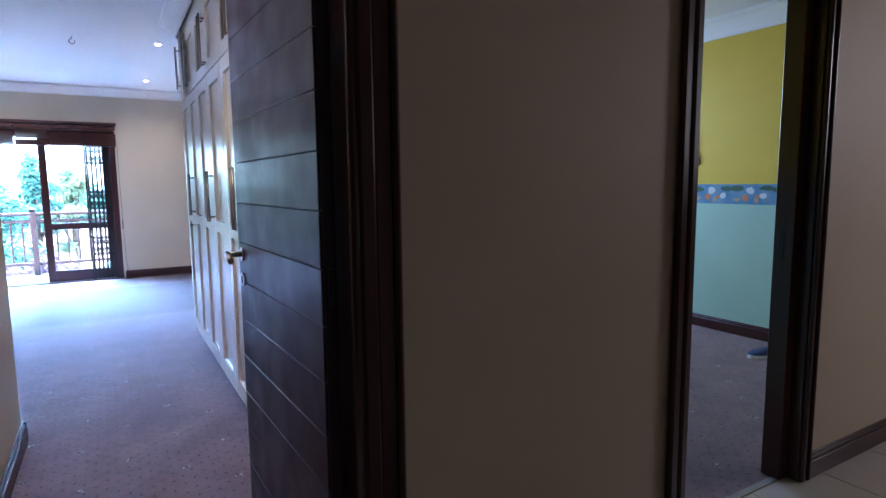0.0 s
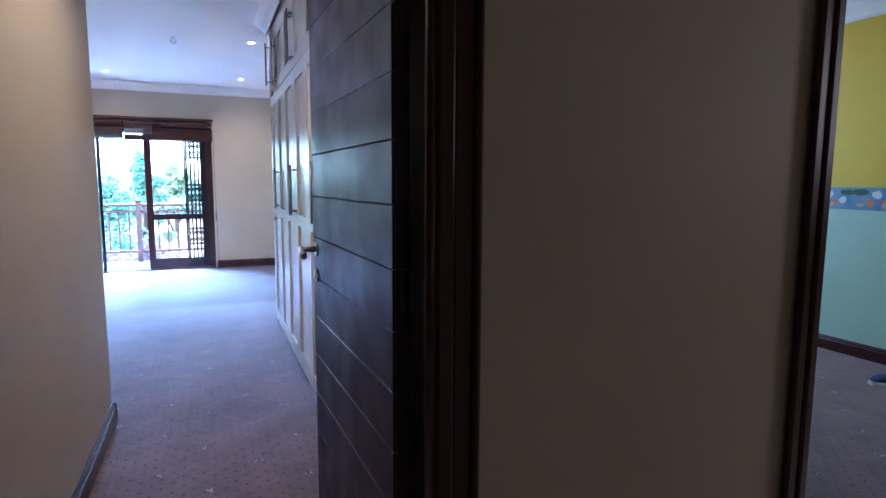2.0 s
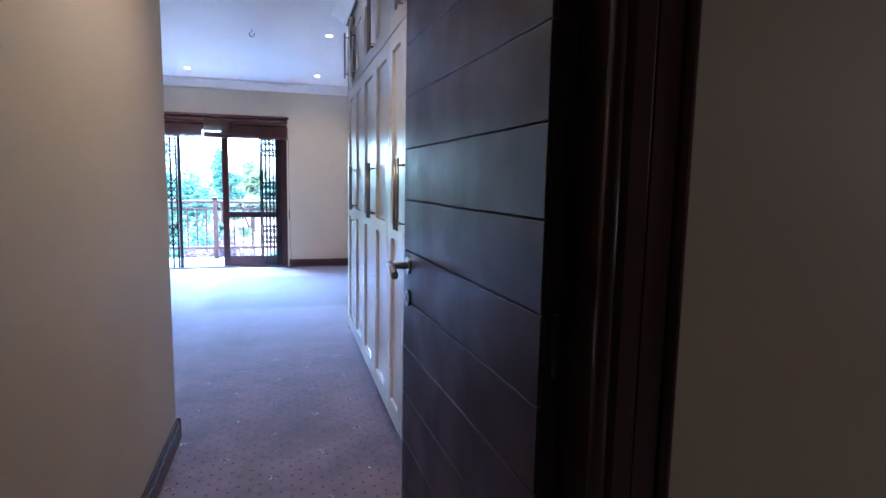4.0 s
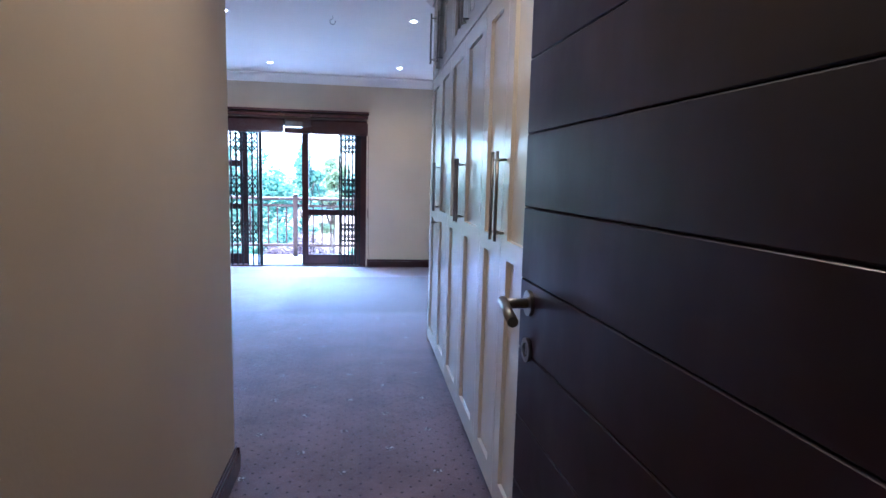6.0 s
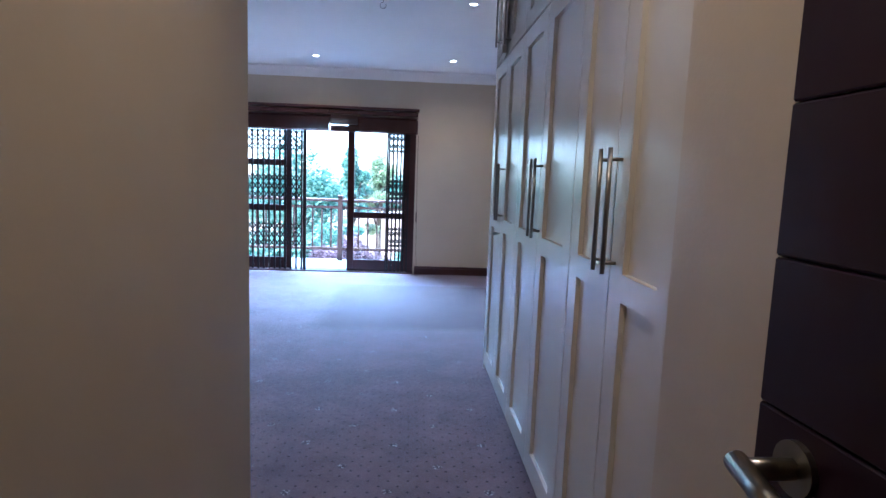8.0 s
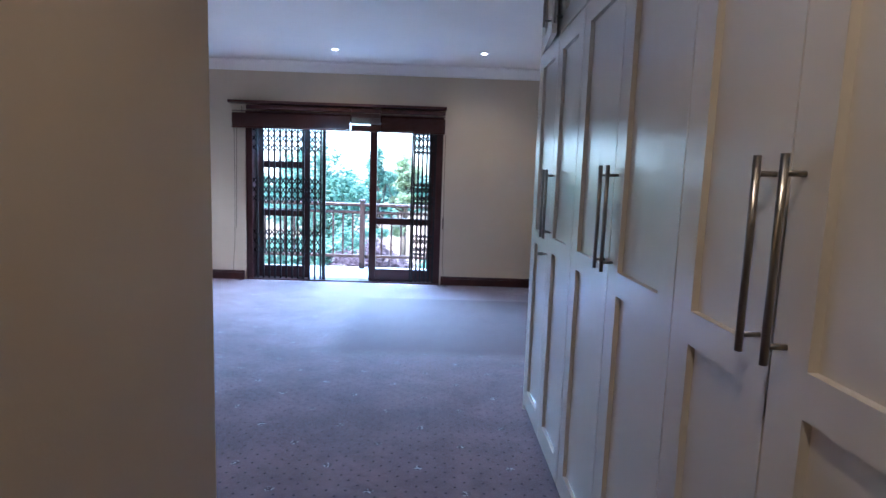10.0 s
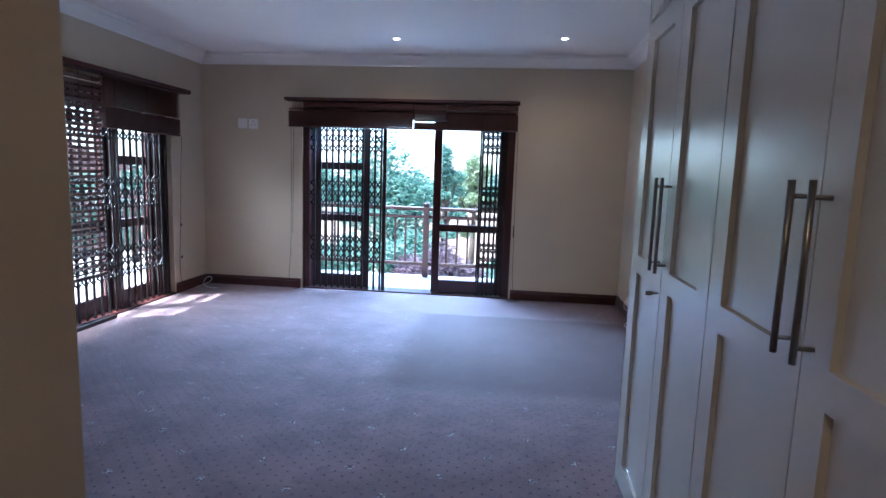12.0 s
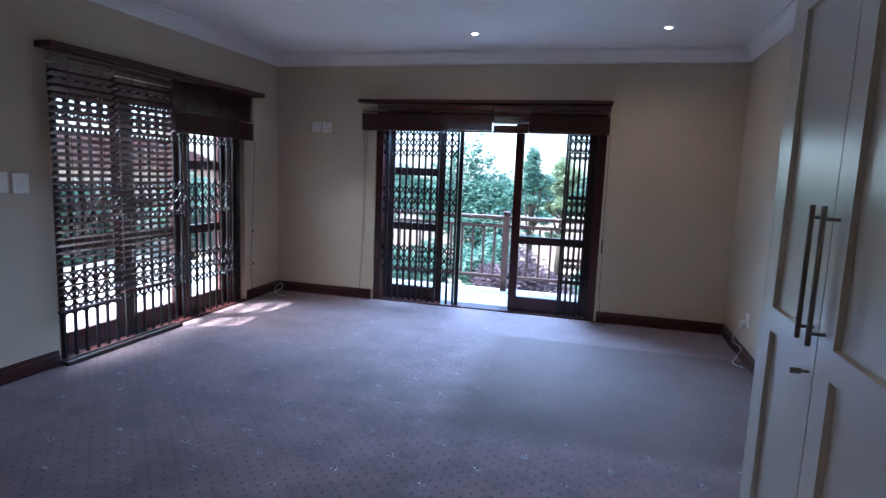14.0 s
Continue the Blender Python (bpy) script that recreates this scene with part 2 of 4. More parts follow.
def strip(bm, a, b, w, d, normal):
    """A flat bar from a to b, w wide and d thick along normal."""
    a, b, n = Vector(a), Vector(b), Vector(normal)
    side = (b - a).cross(n).normalized() * (w / 2)
    n = n.normalized() * (d / 2)
    v = [bm.verts.new(p + s * side + t * n) for p in (a, b) for s in (-1, 1) for t in (-1, 1)]
    for f in ((0, 1, 3, 2), (4, 6, 7, 5), (0, 4, 5, 1), (2, 3, 7, 6), (0, 2, 6, 4), (1, 5, 7, 3)):
        bm.faces.new([v[i] for i in f])


def disc(bm, centre, axis, r0, r1, depth, n=24):
    """A ring (or disc when r0 is 0) of that depth along axis."""
    q = Vector(axis).to_track_quat("Z", "Y")
    c = Vector(centre)

    def ring(r, z):
        return [bm.verts.new(c + q @ Vector((math.cos(2 * math.pi * i / n) * r, math.sin(2 * math.pi * i / n) * r, z))) for i in range(n)]
    if r0 <= 0:
        a, b = ring(r1, 0), ring(r1, depth)
        bm.faces.new(a[::-1])
        bm.faces.new(b)
        for i in range(n):
            j = (i + 1) % n
            bm.faces.new([a[i], a[j], b[j], b[i]])
        return
    a, b, e, d = ring(r0, 0), ring(r1, 0), ring(r1, depth), ring(r0, depth)
    for p, s in ((a, b), (b, e), (e, d), (d, a)):
        for i in range(n):
            j = (i + 1) % n
            bm.faces.new([p[i], s[i], s[j], p[j]][::-1])


def part(name, bm, material, parent=None, label="", kind="", at=None, fix=True):
    """Links a bmesh as one mesh object, under a thing or a part."""
    if fix:
        bmesh.ops.recalc_face_normals(bm, faces=bm.faces)
    me = bpy.data.meshes.new(name)
    bm.to_mesh(me)
    bm.free()
    me.materials.append(material)
    ob = new(name, me)
    if parent:
        ob.parent = parent
    if at:
        ob.location = at
    return tagged(ob, label=label, kind=kind)


def boxes(name, material, parent, rows, c=0.0, label="", kind=""):
    bm = bmesh.new()
    for r in rows:
        box(bm, *r[:6], r[6] if len(r) > 6 else c)
    return part(name, bm, material, parent, label, kind, fix=False)


def thing(name, at, label="", category="", group=""):
    ob = new(name)
    ob.location = at
    ob.empty_display_size = 0.1
    return tagged(ob, label=label, category=category, group=group)


def structure(name, material, rows, label="", c=0.0, category=""):
    if name.startswith("wall_") and len(rows) > 1 and "border" not in name:
        return [structure(name, material, [r], label, c, category) for r in rows]
    ob = boxes(name, material, None, rows, c, label, "structure")
    return tagged(ob, category=category)


# ---- plan ----
H = 2.55                      # ceiling
XL, XR, YF = -2.72, 1.90, 9.90   # bedroom's west and east walls, north wall
WF, WB = 2.195, 2.315         # the hall's north wall, front and back
PX, PY = 0.178, 4.37           # passage wall and the corner where the bedroom opens out
CX = 1.188                    # wardrobe front
CY0, CY1 = 3.607, 6.165         # wardrobe ends
DX0, DX1 = 0.27, 1.085         # bedroom doorway
KX0, KX1 = 2.280, 3.03         # yellow room doorway
DH = 2.05                     # door head
SX0, SX1, SH = -1.575, 0.74, 1.98   # sliding door opening
LY0, LY1 = 7.19, 9.28         # west window doors
OUT = 0.24                    # outer walls' thickness

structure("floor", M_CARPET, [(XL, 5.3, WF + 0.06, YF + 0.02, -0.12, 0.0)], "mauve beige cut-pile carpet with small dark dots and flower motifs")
structure("wall_north", M_WALL, [(XL - OUT, SX0, YF, YF + OUT, 0, H), (SX1, XR + 0.15, YF, YF + OUT, 0, H), (SX0, SX1, YF, YF + OUT, SH, H)], "beige painted plaster wall around the balcony doors")
structure("wall_west", M_WALL, [(XL - OUT, XL, PY, LY0, 0, H), (XL - OUT, XL, LY1, YF, 0, H), (XL - OUT, XL, LY0, LY1, SH, H)], "beige painted plaster wall around the terrace doors")
structure("wall_passage", M_WALL, [(XL - OUT, PX, WB, PY, 0, H)], "beige painted plaster wall beside the bedroom passage")
structure("wall_east", M_WALL, [(CX - 0.016, XR, WB, CY0 - 0.001, 0, H), (XR, XR + 0.08, WB, YF, 0, H)], "beige painted plaster wall beside and behind the wardrobe")
structure("wall_hall", M_WALL, [(-2, DX0 - 0.03, WF, WB, 0, H), (DX1 + 0.03, KX0 - 0.03, WF, WB, 0, H), (KX1 + 0.03, 7.2, WF, WB, 0, H), (DX0 - 0.03, DX1 + 0.03, WF, WB, DH + 0.03, H), (KX0 - 0.03, KX1 + 0.03, WF, WB, DH + 0.03, H)], "beige painted plaster wall with two doorways")
structure("wall_hall_back", M_WALL, [(-2.2, 7.2, -1.4, -1.2, 0, H), (-2.2, -2, -1.2, WF, 0, H), (7.0, 7.2, -1.2, WF, 0, H)], "beige painted plaster wall")
structure("wall_yellow_room", M_YELLOW, [(5.0, 5.2, WB, 6.2, 1.225, H), (1.98, 5.0, 6.0, 6.2, 2.1, H), (1.98, 2.06, WB, 6.0, 1.225, H), (1.98, 3.0, 6.0, 6.2, 1.225, 2.1), (4.6, 5.0, 6.0, 6.2, 1.225, 2.1)], "bright yellow upper wall")
structure("wall_mint_dado", M_MINT, [(5.0, 5.2, WB, 6.2, 0, 1.065), (1.98, 2.06, WB, 6.0, 0, 1.065), (1.98, 5.0, 6.0, 6.2, 0, 1.065)], "pale mint green lower wall")
structure("ceiling", M_CEIL, [(-3.0, 7.3, -1.4, YF + OUT, H, H + 0.15)], "white painted ceiling")
structure("hall_floor_base", M_GROUT, [(-2.2, 7.2, -1.4, WF + 0.06, -0.12, -0.004)], "grout under hall tiles")


# ---- trim ----
def skirting(name, label, runs, hgt=0.105):
    """Moulded skirting: a thick lower board with a stepped top, along runs (x0, x1, y0, y1, side)."""
    bm = bmesh.new()
    for x0, x1, y0, y1, side in runs:
        for d, z0, z1 in ((0.020, 0.0, hgt * 0.74), (0.013, hgt * 0.74, hgt * 0.9), (0.008, hgt * 0.9, hgt)):
            if side == "e":
                box(bm, x0, x0 + d, y0, y1, z0, z1, 0.002)
            elif side == "w":
                box(bm, x0 - d, x0, y0, y1, z0, z1, 0.002)
            elif side == "n":
                box(bm, x0, x1, y0, y0 + d, z0, z1, 0.002)
            else:
                box(bm, x0, x1, y0 - d, y0, z0, z1, 0.002)
    return part(name, bm, M_WOOD, None, label, "structure", fix=False)


skirting("baseboard", "dark mahogany skirting along the bedroom walls", [
    (XL, SX0 - 0.02, YF, YF, "s"), (SX1 + 0.02, XR, YF, YF, "s"), (XL, 0, PY, LY0 - 0.02, "e"), (XL, 0, LY1 + 0.02, YF, "e"),
    (XR, 0, CY1, YF, "w"), (PX, 0, WB, PY + 0.02, "e"), (XL, PX + 0.02, PY, PY, "n"), (CX - 0.016, 0, WB + 0.05, CY0 - 0.002, "w")])
skirting("baseboard_hall", "dark mahogany skirting in the hall", [
    (KX1 + 0.058, 7.0, WF, WF, "s"), (DX1 + 0.14, KX0 - 0.098, WF, WF, "s"), (-2, DX0 - 0.11, WF, WF, "s")])
skirting("baseboard_yellow_room", "dark mahogany skirting in the yellow room", [(5.0, 0, WB, 6.0, "w"), (2.06, 5.0, 6.0, 6.0, "s")])


def cornice(name, label, runs, tall=0.112):
    """Coved plaster cornice, quarter profile, along runs (axis, from, to, fixed, side, mitre at each end)."""
    prof = [(0.0, 1.0), (0.012, 1.0), (0.012, 0.88), (0.026, 0.72), (0.046, 0.48), (0.072, 0.27), (0.098, 0.17), (0.098, 0.07), (0.112, 0.07), (0.112, 0.0)]
    prof = [(d, z * tall) for d, z in prof]
    bm = bmesh.new()
    for axis, a, b, f, s, ma, mb in runs:
        rows = []
        for e, m in ((a, ma), (b, mb)):
            rows.append([bm.verts.new((e + m * d, f + s * d, H - z) if axis == "x" else (f + s * d, e + m * d, H - z)) for d, z in prof])
        for i in range(len(prof) - 1):
            bm.faces.new([rows[0][i], rows[0][i + 1], rows[1][i + 1], rows[1][i]])
    return part(name, bm, M_CEIL, None, label, "structure")


cornice("cornice", "white coved plaster cornice of the bedroom", [
    ("x", XL, XR, YF, -1, 1, -1), ("y", PY, YF, XL, 1, 1, -1), ("y", CY1, YF, XR, -1, 1, -1), ("x", XL, PX, PY, 1, 1, 1), ("y", WB, PY, PX, 1, 0, 1), ("y", WB, CY1, CX - 0.016, -1, 0, 1), ("x", CX, XR, CY1, 1, -1, -1)])
cornice("cornice_yellow_room", "white plaster cornice of the yellow room", [("y", WB, 6.0, 5.0, -1, 0, -1), ("x", 2.06, 5.0, 6.0, -1, 1, -1)], 0.15)
structure("wallpaper_border_ground", mat("border_blue", (0.10, 0.20, 0.36), 0.6, 0, (0.20, 0.30, 0.38), 9, 3), [(4.995, 5.2, WB, 6.0, 1.065, 1.225), (2.06, 5.0, 5.995, 6.2, 1.065, 1.225), (1.98, 2.065, WB, 5.99, 1.065, 1.225)], "blue pictorial wallpaper border strip")


def border_motifs():
    tones = {"border_green": (0.05, 0.10, 0.05), "border_orange": (0.60, 0.20, 0.05), "border_white": (0.60, 0.62, 0.62), "border_tan": (0.50, 0.33, 0.16)}
    mats = {k: mat(k, v, 0.6) for k, v in tones.items()}
    bms = {k: bmesh.new() for k in tones}
    rnd = random.Random(4)
    y = 2.5
    while y < 5.9:
        for k, (dy, z, ry, rz) in (("border_green", (0.0, 1.19, 0.055, 0.022)), ("border_white", (0.13, 1.17, 0.035, 0.03)), ("border_white", (0.03, 1.13, 0.03, 0.026)), ("border_orange", (0.17, 1.115, 0.024, 0.027)),
                                   ("border_tan", (0.09, 1.10, 0.02, 0.022)), ("border_orange", (0.07, 1.125, 0.018, 0.016)), ("border_green", (0.25, 1.185, 0.06, 0.024)), ("border_tan", (0.24, 1.105, 0.03, 0.014))):
            n = 10
            vs = []
            cy, cz = y + dy + rnd.uniform(-0.01, 0.01), z + rnd.uniform(-0.006, 0.006)
            off = 0.0015 if k != "border_green" else 0.0010
            for i in range(n):
                a = 2 * math.pi * i / n
                r = rnd.uniform(0.75, 1.1)
                vs.append(bms[k].verts.new((4.995 - off, cy + ry * r * math.cos(a), max(1.07, min(1.22, cz + rz * r * math.sin(a))))))
            bms[k].faces.new(vs)
        y += 0.34
    for k, bm in bms.items():
        part("wallpaper_motifs", bm, mats[k], None, "painted shapes on the wallpaper border", "structure")


border_motifs()


# ---- door frames ----
def door_frame(name, x0, x1, label, face, widths, stop):
    """Jambs, head and stepped casings of a doorway in the hall's north wall."""
    t = thing(name, (0, 0, 0), label, "door frame")
    y0, y1 = WF - 0.004, WB + 0.004
    for x, s in ((x0, -1), (x1, 1)):
        cw = widths[0 if s < 0 else 1]
        hinge_side = stop < 0.02 and s > 0
        boxes("jamb", M_WOOD, t, [(x, x + s * (0.028 if face < 0.02 else 0.05), y0, y1, 0, DH + 0.03, 0.003)])
        if not hinge_side:
            boxes("door_stop", M_WOOD, t, [(x - s * stop, x, y0 + 0.045, WB + (0.0 if stop > 0.02 else -0.045), 0, DH, 0.003)])
        boxes("casing", M_WOOD, t, [(x + s * face, x + s * (face + cw * 0.4), y0 - 0.020, y0, 0, DH + 0.10, 0.007), (x + s * (face + cw * 0.4), x + s * (face + cw * 0.82), y0 - 0.012, y0, 0, DH + 0.10, 0.004), (x + s * (face + cw * 0.82), x + s * (face + cw), y0 - 0.024, y0, 0, DH + 0.115, 0.007)])
        if stop < 0.02:
            bm = bmesh.new()
            rod(bm, (x + s * 0.010, y0 - 0.004, 0.0), (x + s * 0.010, y0 - 0.004, DH), 0.0125, 16)
            part("corner_bead", bm, M_WOOD, t, "rounded glossy bead")
        boxes("casing_back", M_WOOD, t, [(x + s * 0.03, x + s * 0.085, y1, y1 + 0.018, 0, DH + 0.10, 0.005)])
    boxes("head", M_WOOD, t, [(x0, x1, y0, y1, DH, DH + 0.03, 0.003)])
    boxes("casing_head", M_WOOD, t, [(x0 - 0.10, x1 + 0.10, y0 - 0.020, y0, DH + 0.004, DH + 0.045, 0.006), (x0 - 0.10, x1 + 0.10, y0 - 0.013, y0, DH + 0.045, DH + 0.10, 0.004)])
    return t


door_frame("bedroom_door_frame", DX0, DX1, "dark mahogany door frame with stepped moulding, bedroom doorway", 0.018, (0.102, 0.102), 0.014)
kids_frame = door_frame("yellow_room_door_frame", KX0, KX1, "dark mahogany door frame with strike plate, yellow room doorway", 0.004, (0.092, 0.052), 0.056)
boxes("strike_plate", M_GATE, kids_frame, [(KX1 - 0.059, KX1 - 0.056, WF + 0.075, WF + 0.10, 0.93, 1.06, 0.001)], label="dark worn strike plate")


def door_leaf():
    """The open bedroom door: grooved boards on a leaf 0.04 thick; hinge at the origin, width along +y, face towards -x."""
    t = thing("bedroom_door", (1.035, 2.252, 0), "open dark-stained boarded timber door with steel lever handle", "door")
    t.rotation_euler = (0, 0, radians(2.05))
    w, th, z0, z1 = 0.812, 0.040, 0.008, 2.045
    grooves = [z for z in (1.063 + 0.1352 * k for k in range(-7, 8)) if z0 + 0.05 < z < z1 - 0.03]
    edges = [z0] + grooves + [z1]
    boxes("door_core", M_DOOR, t, [(0.008, th - 0.008, 0.0, w, z0, z1)])
    for a, b in zip(edges[:-1], edges[1:]):
        boxes("board", M_DOOR, t, [(0.0, 0.0085, 0.001, w - 0.001, a + 0.0008, b - 0.0008, 0.0019)])
        boxes("board", M_DOOR, t, [(th - 0.0085, th, 0.001, w - 0.001, a + 0.0008, b - 0.0008, 0.0019)])
    hy, hz = w - 0.058, 1.025
    for s, xf in ((-1, 0.0), (1, th)):
        bm = bmesh.new()
        disc(bm, (xf, hy, hz), (s, 0, 0), 0, 0.0235, 0.006)
        part("rose", bm, M_STEEL, t, "round brushed steel rose")
        bm = bmesh.new()
        rod(bm, (xf + s * 0.006, hy, hz), (xf + s * 0.050, hy, hz), 0.0095, 16)
        rod(bm, (xf + s * 0.050, hy + 0.010, hz + 0.003), (xf + s * 0.060, hy - 0.092, hz - 0.011), 0.0100, 16, 0.0095)
        part("lever_handle", bm, M_STEEL, t, "brushed steel lever handle")
        bm = bmesh.new()
        disc(bm, (xf, hy, hz - 0.088), (s, 0, 0), 0.0135, 0.0225, 0.006)
        box(bm, xf, xf + s * 0.0045, hy - 0.0035, hy + 0.0035, hz - 0.098, hz - 0.078)
        part("key_escutcheon", bm, M_STEEL, t, "round brushed steel keyhole escutcheon")
        bm = bmesh.new()
        disc(bm, (xf, hy, hz - 0.088), (s, 0, 0), 0, 0.0138, 0.0025, 18)
        part("keyhole", bm, M_CORD, t, "dark keyhole")
    boxes("lock_faceplate", M_STEEL, t, [(0.010, 0.030, w, w + 0.0015, 0.90, 1.11)])
    for z in (0.22, 1.02, 1.82):
        bm = bmesh.new()
        rod(bm, (th * 0.5 + 0.0, -0.006, z - 0.045), (th * 0.5, -0.006, z + 0.045), 0.006, 10)
        part("hinge", bm, M_GATE, t)
    return t


door_leaf()


# ---- wardrobe ----
def panel_door(name, parent, y0, y1, z0, z1, panels, thick=0.022, ajar=0):
    """A framed door: stiles and rails with a raised bead and recessed panels. It faces -x; its face is at x = 0."""
    d = new(name)
    d.parent = parent
    if ajar:
        d.location, d.rotation_euler = (0, y1, 0), (0, 0, radians(-ajar))
        y0, y1 = y0 - y1, 0
    st = 0.085
    zs = [z0] + [p for pr in panels for p in pr] + [z1]
    boxes("stile", M_CAB, d, [(0, thick, y0, y0 + st, z0, z1)])
    boxes("stile", M_CAB, d, [(0, thick, y1 - st, y1, z0, z1)])
    for i in range(0, len(zs), 2):
        boxes("rail", M_CAB, d, [(0, thick, y0 + st, y1 - st, zs[i], zs[i + 1])])
    for a, b in panels:
        bm = bmesh.new()
        ya, yb = y0 + st, y1 - st
        outer = [(0.0008, ya, a), (0.0008, yb, a), (0.0008, yb, b), (0.0008, ya, b)]
        e, eb, et = 0.0035, 0.0015, 0.002
        inner = [(0.013, ya + e, a + eb), (0.013, yb - e, a + eb), (0.013, yb - e, b - et), (0.013, ya + e, b - et)]
        vo, vi = [bm.verts.new(p) for p in outer], [bm.verts.new(p) for p in inner]
        for i in range(4):
            bm.faces.new([vo[i], vo[(i + 1) % 4], vi[(i + 1) % 4], vi[i]])
        bm.faces.new(vi)
        part("panel", bm, M_CAB, d, fix=False)
    return d


def bar_handle(parent, y, z0, z1):
    bm = bmesh.new()
    rod(bm, (-0.032, y, z0), (-0.032, y, z1), 0.0062, 12)
    for z in (z0 + 0.028, z1 - 0.028):
        rod(bm, (-0.031, y, z), (0.0, y, z), 0.0045, 10)
    return part("bar_handle", bm, M_STEEL, parent, "slim brushed steel bar handle")


def wardrobe_unit(y0, y1, last=False):
    w = thing("wardrobe", (CX, y0, 0), "tall cream painted two-door built-in wardrobe beside the passage", "wardrobe", "built-in wardrobes")
    L = y1 - y0
    boxes("carcass", M_CAB, w, [(0.032, XR - CX - 0.002, 0.0, L, 0.05, H - 0.13, 0.001)])
    boxes("plinth", M_WOOD, w, [(0.055, 0.075, 0.0, L, 0.0, 0.052)])
    boxes("fascia", M_CAB, w, [(0.002, 0.024, 0.0, L, H - 0.16, H - 0.04)])
    mid = L / 2
    g = 0.0022
    for k, (a, b) in enumerate(((g, mid - g), (mid + g, L - g))):
        d = panel_door("door", w, a, b, 0.072, 1.930, [(0.165, 0.974), (1.042, 1.852)])
        bar_handle(d, (b - 0.033) if k == 0 else (a + 0.033), 1.035, 1.345)
        ajar = 5 if last and k else 0
        u = panel_door("upper_door", w, a, b, 1.936, H - 0.162, [(2.01, H - 0.24)], ajar=ajar)
        bar_handle(u, (b - 0.033) if k == 0 else (a + 0.033 - (b if ajar else 0)), 1.97, 2.28)
    if last:
        bm = bmesh.new()
        rod(bm, (0.0, mid + 0.028, 0.957), (-0.016, mid + 0.028, 0.957), 0.003, 8)
        box(bm, -0.040, -0.016, mid + 0.027, mid + 0.029, 0.950, 0.964)
        part("key", bm, M_STEEL, w, "small steel key left in the lock")
        boxes("end_stile", M_CAB, w, [(0.0, 0.024, L, L + 0.018, 0.03, H - 0.04, 0.001)])
    return w


CYS = [CY0, 4.337, 5.275, 6.145]
for i in range(3):
    wardrobe_unit(CYS[i], CYS[i + 1] - 0.001, i == 2)


# ---- balcony doors, terrace doors, gates and blinds: local frame u along the wall, v out of the room, z up ----
def to_wall(t, wall):
    """Turns a thing built with u = x, v = y to stand in the west wall (v to -x, u to +y)."""
    if wall == "west":
        t.rotation_euler = (0, 0, radians(90))
    return t


def sash(parent, name, u0, u1, z0, z1, v, rails, st=0.095, bottom=0.14, top=0.09, depth=0.04):
    """A glazed timber sash with rails at the heights given."""
    s = new(name)
    s.parent = parent
    boxes("stile", M_WOOD, s, [(u0, u0 + st, v, v + depth, z0, z1, 0.004)])
    boxes("stile", M_WOOD, s, [(u1 - st, u1, v, v + depth, z0, z1, 0.004)])
    cuts = [(z0, z0 + bottom)] + [(r - 0.04, r + 0.04) for r in rails] + [(z1 - top, z1)]
    for a, b in cuts:
        boxes("rail", M_WOOD, s, [(u0 + st, u1 - st, v + 0.001, v + depth - 0.001, a, b, 0.004)])
    for (a, b), (c, d) in zip(cuts[:-1], cuts[1:]):
        p = boxes("pane", M_GLASS, s, [(u0 + st - 0.005, u1 - st + 0.005, v + depth * 0.5 - 0.002, v + depth * 0.5 + 0.002, b - 0.005, c + 0.005)])
        p.visible_shadow = False
    return s


WIDE = (-0.155, -0.11, -0.055, 0.0, 0.055, 0.11, 0.155)
TIGHT = (-0.135, -0.108, -0.082, -0.056, 0.0, 0.056, 0.082, 0.108, 0.135)


def trellis_gate(name, at, wall, u_list, z0, z1, bands, label, steps=WIDE, posts=()):
    """A folding security gate: uprights at u_list, with scissor strips in bands at the heights given."""
    t = to_wall(thing(name, at, label, "security gate"), wall)
    for u in u_list:
        boxes("upright", M_GATE, t, [(u - 0.0112, u + 0.0112, -0.008, 0.008, z0, z1, 0.002)])
    for a, b in posts:
        boxes("gate_post", M_GATE, t, [(a, b, -0.014, 0.014, z0, z1 + 0.02, 0.003)])
    for zc in bands:
        bm = bmesh.new()
        for ua, ub in zip(u_list[:-1], u_list[1:]):
            if ub - ua < 0.03:
                continue
            um = (ua + ub) / 2
            for k in range(len(steps) - 1):
                for u in (ua, ub):
                    p, q = (u, 0, zc + steps[k]), (um, 0, zc + steps[k + 1])
                    if k % 2:
                        p, q = (um, 0, zc + steps[k]), (u, 0, zc + steps[k + 1])
                    strip(bm, p, q, 0.0145, 0.004, (0, 1, 0))
        part("scissor_lattice", bm, M_GATE, t, kind="stuff")
    return t


